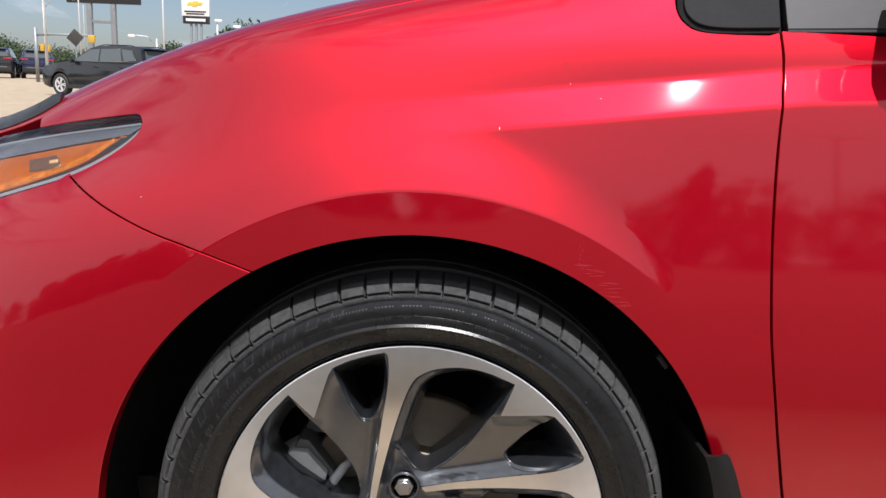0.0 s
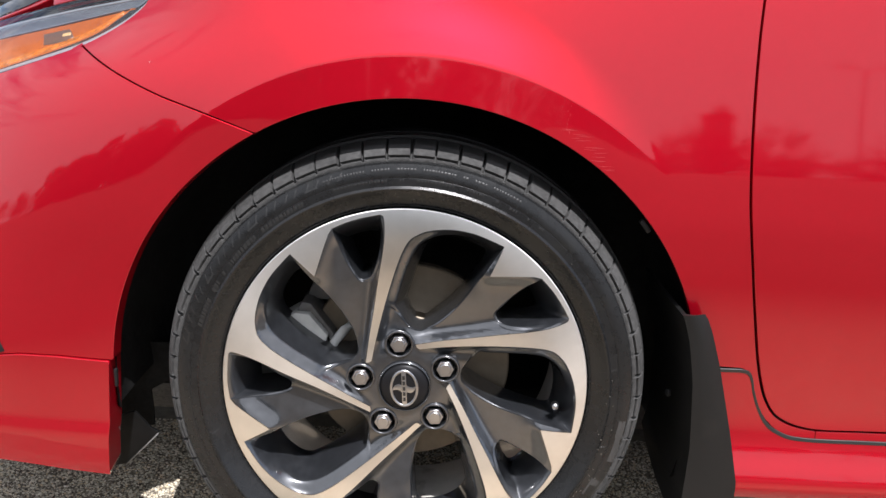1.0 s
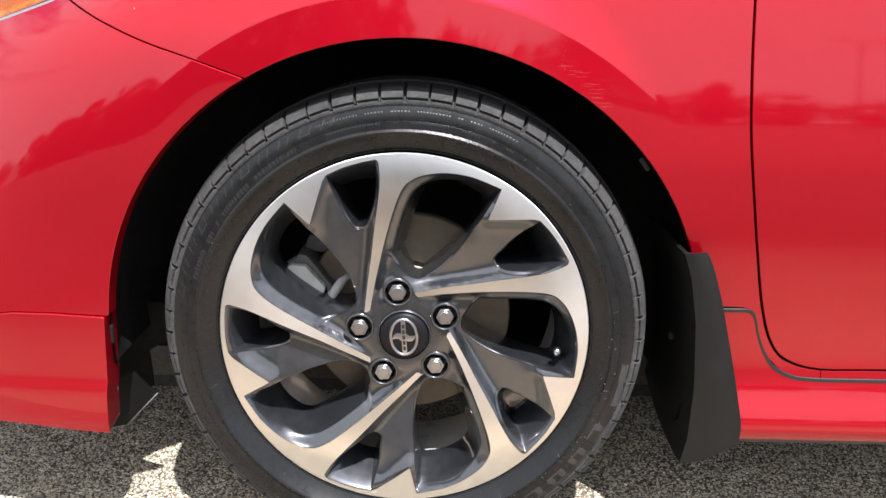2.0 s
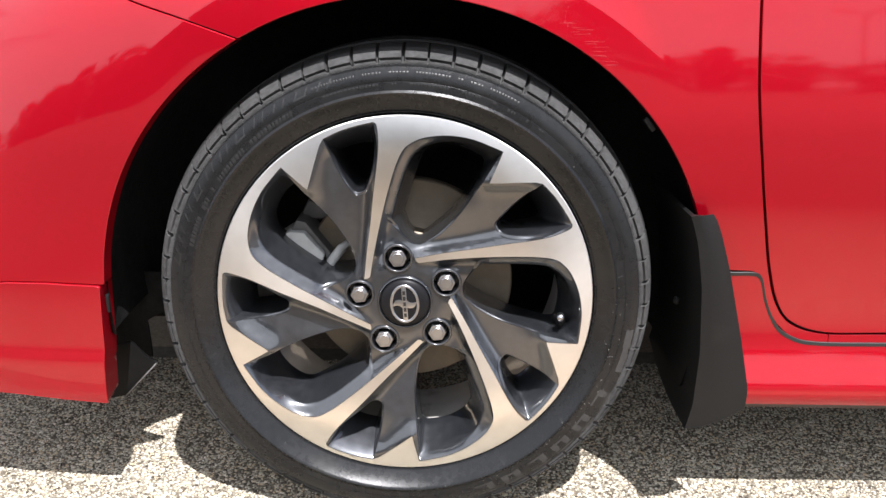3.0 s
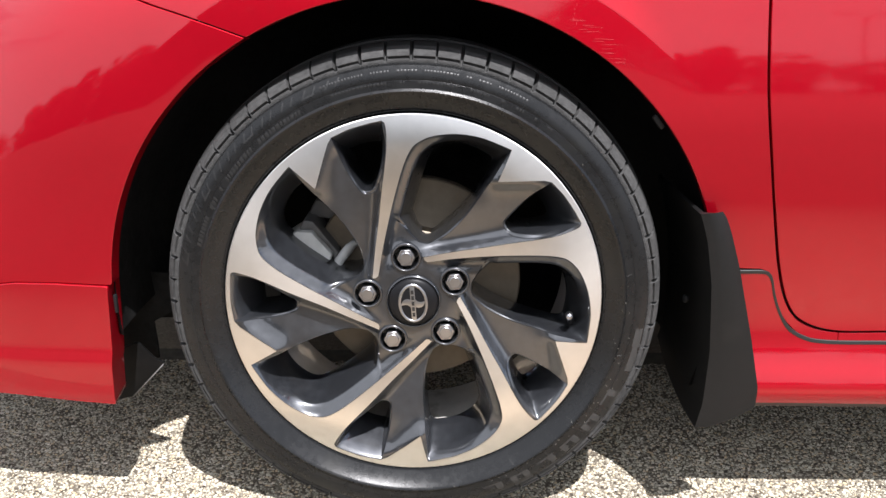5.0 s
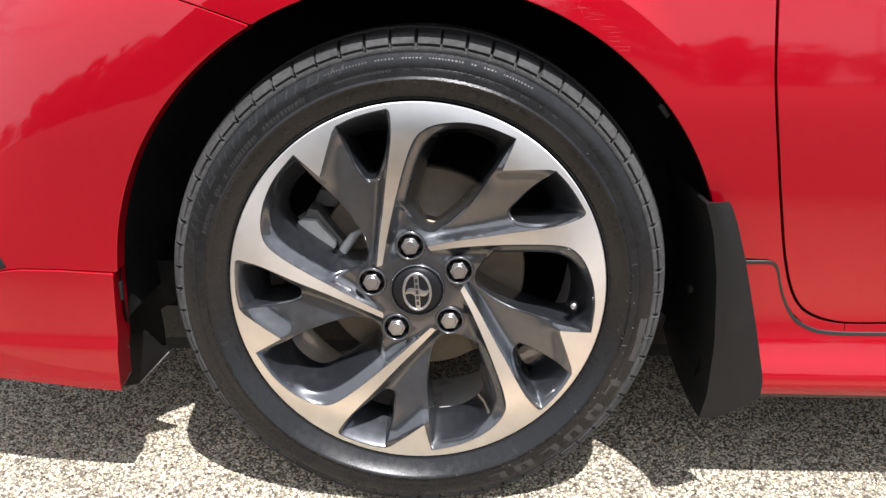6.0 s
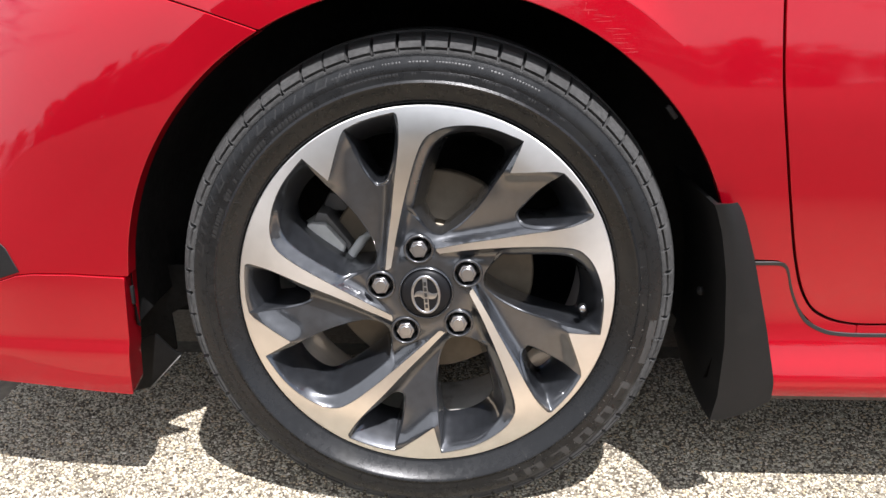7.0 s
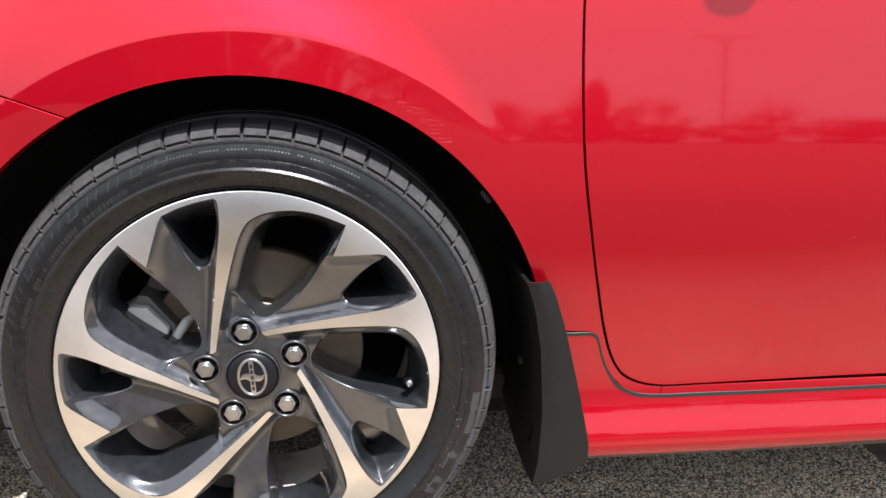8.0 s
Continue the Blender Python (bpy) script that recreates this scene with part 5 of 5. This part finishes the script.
part("emblem", prism([(-0.20, 5.34), (0.14, 5.34), (0.22, 5.70), (-0.12, 5.70)], 0.03, (0, -0.21, 0), 0.005), GOLD, sign)
for x in (-0.36, 0.0, 0.36):
    part("leg", box(0.14, 0.16, 4.2, (x, 0, 2.1), 0.01), GREYSTEEL, sign)
part("brace", box(0.8, 0.1, 0.12, (0, 0, 2.9), 0.01), GREYSTEEL, sign)

# traffic signals and a sign seen from behind
mast = thing("traffic_signal", "grey signal mast with yellow-backed lights", "traffic light", pose(-19.6, 39.4, 0.2))
part("mast", tube([(0, 0, 0), (0, 0, 2.6)], 0.09, 10), GREYSTEEL, mast)
part("mast_arm", tube([(0, 0, 2.25), (1.0, 0, 2.3), (2.9, 0, 2.3)], [0.06, 0.05, 0.04], 8), GREYSTEEL, mast)
for x, z, w in ((0.62, 1.62, 0.16), (0.34, 1.66, 0.18), (2.74, 2.14, 0.30)):
    part("signal_head", box(w, 0.16, 0.34, (x, -0.05, z), 0.03), YELLOW, mast)
board = thing("diamond_sign", "dark back of a diamond-shaped road sign on a post", "sign", pose(-17.55, 39.1, 0.2))
part("board", box(0.60, 0.02, 0.60, (0, 0, 2.17), 0.01, Matrix.Rotation(radians(42), 4, "Y")), SIGNBACK, board)
part("post", box(0.06, 0.06, 2.1, (0, 0.03, 1.05), 0.01), GREYSTEEL, board)


def tree(x, y, h, w, seed, label="leafy green tree beyond the lot", low=0.14):
    """Tapered trunk and limbs, and a crown of many small leaf cards in uneven clumps."""
    g = random.Random(seed)
    ob = thing("tree", label, "tree", pose(x, y, float(ground_z(0, y)), 0, 0, g.uniform(0, 360)), "trees round the lot")
    trunk = bmesh.new()
    limbs = [([(0, 0, 0), (0.03 * h, 0, 0.25 * h), (0.02 * h, 0.02 * h, 0.5 * h), (0, 0, 0.78 * h)], [0.035 * h, 0.026 * h, 0.016 * h, 0.006 * h])]
    for k in range(6):
        a, z = k * 2.4 + g.random(), (0.28 + 0.08 * k) * h
        limbs.append(([(0.02 * h, 0, z), (0.3 * w * math.cos(a), 0.3 * w * math.sin(a), z + 0.12 * h), (0.42 * w * math.cos(a), 0.42 * w * math.sin(a), z + 0.22 * h)], [0.014 * h, 0.008 * h, 0.003 * h]))
    for pts, rad in limbs:
        me = tube(pts, rad, 6)
        trunk.from_mesh(me)
        bpy.data.meshes.remove(me)
    part("trunk", trunk, BARK, ob)
    clumps = []
    for k in range(60):
        a, u = g.uniform(0, 6.28), g.random()
        z = h * (low + (0.96 - low) * g.random())
        reach = 0.5 * w * math.sqrt(max(0.08, 1 - ((z / h - 0.50) / 0.52) ** 2)) * math.sqrt(u)
        clumps.append((reach * math.cos(a), reach * math.sin(a), z, g.uniform(0.10, 0.18) * w))
    rs = np.random.RandomState(seed)
    n = 80
    mid = np.repeat(np.array(clumps), n, 0)
    d = rs.normal(0, 1, (len(mid), 3)) * (1, 1, 0.8)
    d = d / np.linalg.norm(d, axis=1, keepdims=True) * (mid[:, 3] * rs.uniform(0.2, 1.15, len(mid)))[:, None]
    u = rs.normal(0, 1, (len(mid), 3))
    u /= np.linalg.norm(u, axis=1, keepdims=True)
    v = np.cross(u, rs.normal(0, 1, (len(mid), 3)))
    v /= np.linalg.norm(v, axis=1, keepdims=True)
    size = (h * rs.uniform(0.014, 0.028, len(mid)) * (1.7 if y > 0 else 1.0))[:, None]
    c = mid[:, :3] + d
    verts = np.stack([c - u * size, c - v * size * 0.6, c + u * size, c + v * size * 0.6], 1).reshape(-1, 3)
    faces = np.arange(len(verts)).reshape(-1, 4)
    part("crown", mesh_of("crown", verts, faces, None, False), TREE_LEAF, ob)
    return ob


g = random.Random(9)
for i, (x, h, w) in enumerate(((-47, 5.0, 6), (-43.5, 4.6, 5), (-41, 3.6, 5), (-38.5, 3.2, 5.5), (-36, 3.0, 5), (-33.5, 3.2, 5), (-31, 3.0, 5), (-28.6, 3.6, 4), (-26.2, 4.4, 4.5), (-23.8, 3.4, 4), (-20.9, 5.6, 4.5), (-18.9, 7.6, 5.6), (-16.9, 6.6, 5.0), (-14, 5.6, 5))):
    tree(x, 79 + 3 * g.random(), h * 0.74, w, 40 + i)
for i in range(40):
    x = -100 + i * 5.2 + g.uniform(-2, 2)
    tree(x, -72 - g.uniform(0, 14), g.uniform(14.0, 18.0) if x < -4 else g.uniform(10.0, 13.5) if x < 14 else g.uniform(6.0, 8.5) if x < 46 else g.uniform(4.5, 7.5), g.uniform(9, 13), 80 + i, "leafy green tree across the lot", 0.02)
for i in range(22):
    tree(-118 + i * 5.0 + g.uniform(-2, 2), -88 - g.uniform(0, 10), g.uniform(14.0, 19.0), g.uniform(10, 14), 160 + i, "leafy green tree across the lot", 0.02)
tree(23.4, -70, 9.2, 4.4, 77, "tall narrow green tree across the lot")
for i in range(18):
    tree(-85 + g.uniform(-8, 8), -62 + i * 7.2, g.uniform(5, 8), g.uniform(8, 11), 120 + i, "leafy green tree at the lot's end")

# ---- exposed aggregate of the asphalt about the wheel ----
rs = np.random.RandomState(5)
SP = 0.0037
cx, cy = np.meshgrid(np.arange(-0.74, 1.05, SP), np.arange(-0.16, 0.46, SP), indexing="ij")
cx = cx.ravel() + rs.uniform(-0.4, 0.4, cx.size) * SP
cy = cy.ravel() + rs.uniform(-0.4, 0.4, cy.size) * SP
n = len(cx)
rad = SP * (0.44 + 0.42 * rs.uniform(0, 1, n) ** 1.6)
hgt = rad * rs.uniform(0.3, 0.8, n)
SIDES = 6
turn = rs.uniform(0, 6.28, n)
ring_a = turn[:, None] + np.arange(SIDES) * 2 * np.pi / SIDES
rr1 = rad[:, None] * rs.uniform(0.62, 1.3, (n, SIDES))
stretch = rs.uniform(0.6, 1.0, n)[:, None]
low_r = np.stack([cx[:, None] + rr1 * np.cos(ring_a), cy[:, None] + rr1 * np.sin(ring_a) * stretch, np.full((n, SIDES), -0.0004)], -1)
up_r = np.stack([cx[:, None] + rr1 * 0.72 * np.cos(ring_a), cy[:, None] + rr1 * 0.72 * np.sin(ring_a) * stretch, hgt[:, None] * rs.uniform(0.6, 1.0, (n, SIDES)) + 0.0005], -1)
sv = np.concatenate([low_r, up_r], 1).reshape(-1, 3)
base = np.arange(n)[:, None] * 2 * SIDES
i0 = np.arange(SIDES)
i1 = (i0 + 1) % SIDES
quads = np.stack([base + i0, base + i1, base + SIDES + i1, base + SIDES + i0], -1).reshape(-1, 4)
caps = base + SIDES + i0
bed = len(sv)
sv = np.vstack([sv, [(-0.9, -0.21, 0.0004), (1.15, -0.21, 0.0004), (1.15, 0.51, 0.0004), (-0.9, 0.51, 0.0004)]])
stone_mesh = mesh_of("stones", sv, [tuple(q) for q in quads] + [tuple(c) for c in caps] + [(bed, bed + 1, bed + 2, bed + 3)], None, False)
STONE = bpy.data.materials.new("aggregate")
STONE.use_nodes = True
nn, ll = STONE.node_tree.nodes, STONE.node_tree.links
pb = nn["Principled BSDF"]
pb.inputs["Roughness"].default_value, pb.inputs["Specular IOR Level"].default_value = 0.8, 0.3
geo, rmp, grain, mx, tco = (nn.new("ShaderNode" + k) for k in ("NewGeometry", "ValToRGB", "TexNoise", "MixRGB", "TexCoord"))
grain.inputs["Scale"].default_value, grain.inputs["Detail"].default_value = 400.0, 4.0
e = rmp.color_ramp.elements
e[0].color, e[1].color = (0.045, 0.036, 0.028, 1), (0.78, 0.74, 0.64, 1)
for pos, col in ((0.16, (0.125, 0.105, 0.08, 1)), (0.42, (0.37, 0.34, 0.27, 1)), (0.74, (0.60, 0.56, 0.45, 1)), (0.93, (0.52, 0.40, 0.25, 1))):
    k = rmp.color_ramp.elements.new(pos)
    k.color = col
ll.new(geo.outputs["Random Per Island"], rmp.inputs["Fac"])
ll.new(tco.outputs["Object"], grain.inputs["Vector"])
mx.blend_type, mx.inputs["Fac"].default_value = "OVERLAY", 0.45
ll.new(rmp.outputs["Color"], mx.inputs["Color1"])
ll.new(grain.outputs["Fac"], mx.inputs["Color2"])
ll.new(mx.outputs["Color"], pb.inputs["Base Color"])
stone_mesh.materials.append(STONE)
stone_mesh.materials.append(material("asphalt_binder", (0.17, 0.145, 0.11), 0.9, 0.0, 0.0, 60, 0.35, 0.5, 500, spec=0.2))
stone_mesh.polygons[len(stone_mesh.polygons) - 1].material_index = 1
tagged(part("gravel_aggregate", stone_mesh, None), "small cream and brown stones worn out of the asphalt", "gravel", kind="stuff")

# ---- ground ----
def asphalt():
    m = bpy.data.materials.new("worn_asphalt")
    m.use_nodes = True
    n, l = m.node_tree.nodes, m.node_tree.links
    b = n["Principled BSDF"]
    b.inputs["Roughness"].default_value, b.inputs["Specular IOR Level"].default_value = 0.85, 0.3
    tc, vor, big, ramp, mul = (n.new("ShaderNode" + k) for k in ("TexCoord", "TexVoronoi", "TexNoise", "ValToRGB", "MixRGB"))
    l.new(tc.outputs["Object"], vor.inputs["Vector"])
    l.new(tc.outputs["Object"], big.inputs["Vector"])
    vor.inputs["Scale"].default_value, big.inputs["Scale"].default_value, big.inputs["Detail"].default_value = 190.0, 1.7, 2.0
    sep = n.new("ShaderNodeSeparateColor")
    l.new(vor.outputs["Color"], sep.inputs["Color"])
    e = ramp.color_ramp.elements
    e[0].color, e[1].color = (0.265, 0.210, 0.145, 1), (0.395, 0.315, 0.220, 1)
    mid = ramp.color_ramp.elements.new(0.45)
    mid.color = (0.335, 0.265, 0.183, 1)
    l.new(sep.outputs[0], ramp.inputs["Fac"])
    tone = n.new("ShaderNodeMapRange")
    tone.inputs["To Min"].default_value, tone.inputs["To Max"].default_value = 0.7, 1.3
    l.new(big.outputs["Fac"], tone.inputs["Value"])
    mul.blend_type, mul.inputs["Fac"].default_value = "MULTIPLY", 1.0
    l.new(ramp.outputs["Color"], mul.inputs["Color1"])
    l.new(tone.outputs["Result"], mul.inputs["Color2"])
    # unseen ground past the near strip is darkened to dim its reflections in the paint
    split, edge, reflect_dim, dark = (n.new("ShaderNode" + k) for k in ("SeparateXYZ", "Math", "MapRange", "MixRGB"))
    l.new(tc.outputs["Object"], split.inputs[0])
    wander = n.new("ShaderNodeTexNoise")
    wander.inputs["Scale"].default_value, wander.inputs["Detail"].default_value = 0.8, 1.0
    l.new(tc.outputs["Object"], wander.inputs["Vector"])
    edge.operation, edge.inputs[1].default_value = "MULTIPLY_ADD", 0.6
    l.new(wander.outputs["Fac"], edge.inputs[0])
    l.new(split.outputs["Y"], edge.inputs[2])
    reflect_dim.inputs["From Min"].default_value, reflect_dim.inputs["From Max"].default_value = -0.6, -0.0
    reflect_dim.inputs["To Min"].default_value, reflect_dim.inputs["To Max"].default_value = 0.2, 1.0
    l.new(edge.outputs[0], reflect_dim.inputs["Value"])
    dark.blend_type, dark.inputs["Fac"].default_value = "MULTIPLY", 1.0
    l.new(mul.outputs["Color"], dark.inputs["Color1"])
    l.new(reflect_dim.outputs["Result"], dark.inputs["Color2"])
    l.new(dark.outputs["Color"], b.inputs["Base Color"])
    bump = n.new("ShaderNodeBump")
    bump.inputs["Strength"].default_value, bump.inputs["Distance"].default_value = 0.3, 0.002
    bump.invert = True
    l.new(vor.outputs["Distance"], bump.inputs["Height"])
    l.new(bump.outputs["Normal"], b.inputs["Normal"])
    return m


steps = np.array([0.0, 0.6, 1.5, 3, 6, 10, 15, 20, 25, 27, 29, 31, 33, 35, 37, 39, 41, 43, 45, 50, 60, 80, 110, 150, 220, 320, 500, 900])
gx = np.concatenate([-steps[:0:-1], steps])
ng = len(gx)
gxx, gyy = np.meshgrid(gx, gx, indexing="ij")
gv = np.stack([gxx.ravel(), gyy.ravel(), ground_z(gxx, gyy).ravel()], 1)
gf = [(i * ng + j, (i + 1) * ng + j, (i + 1) * ng + j + 1, i * ng + j + 1) for i in range(ng - 1) for j in range(ng - 1)]
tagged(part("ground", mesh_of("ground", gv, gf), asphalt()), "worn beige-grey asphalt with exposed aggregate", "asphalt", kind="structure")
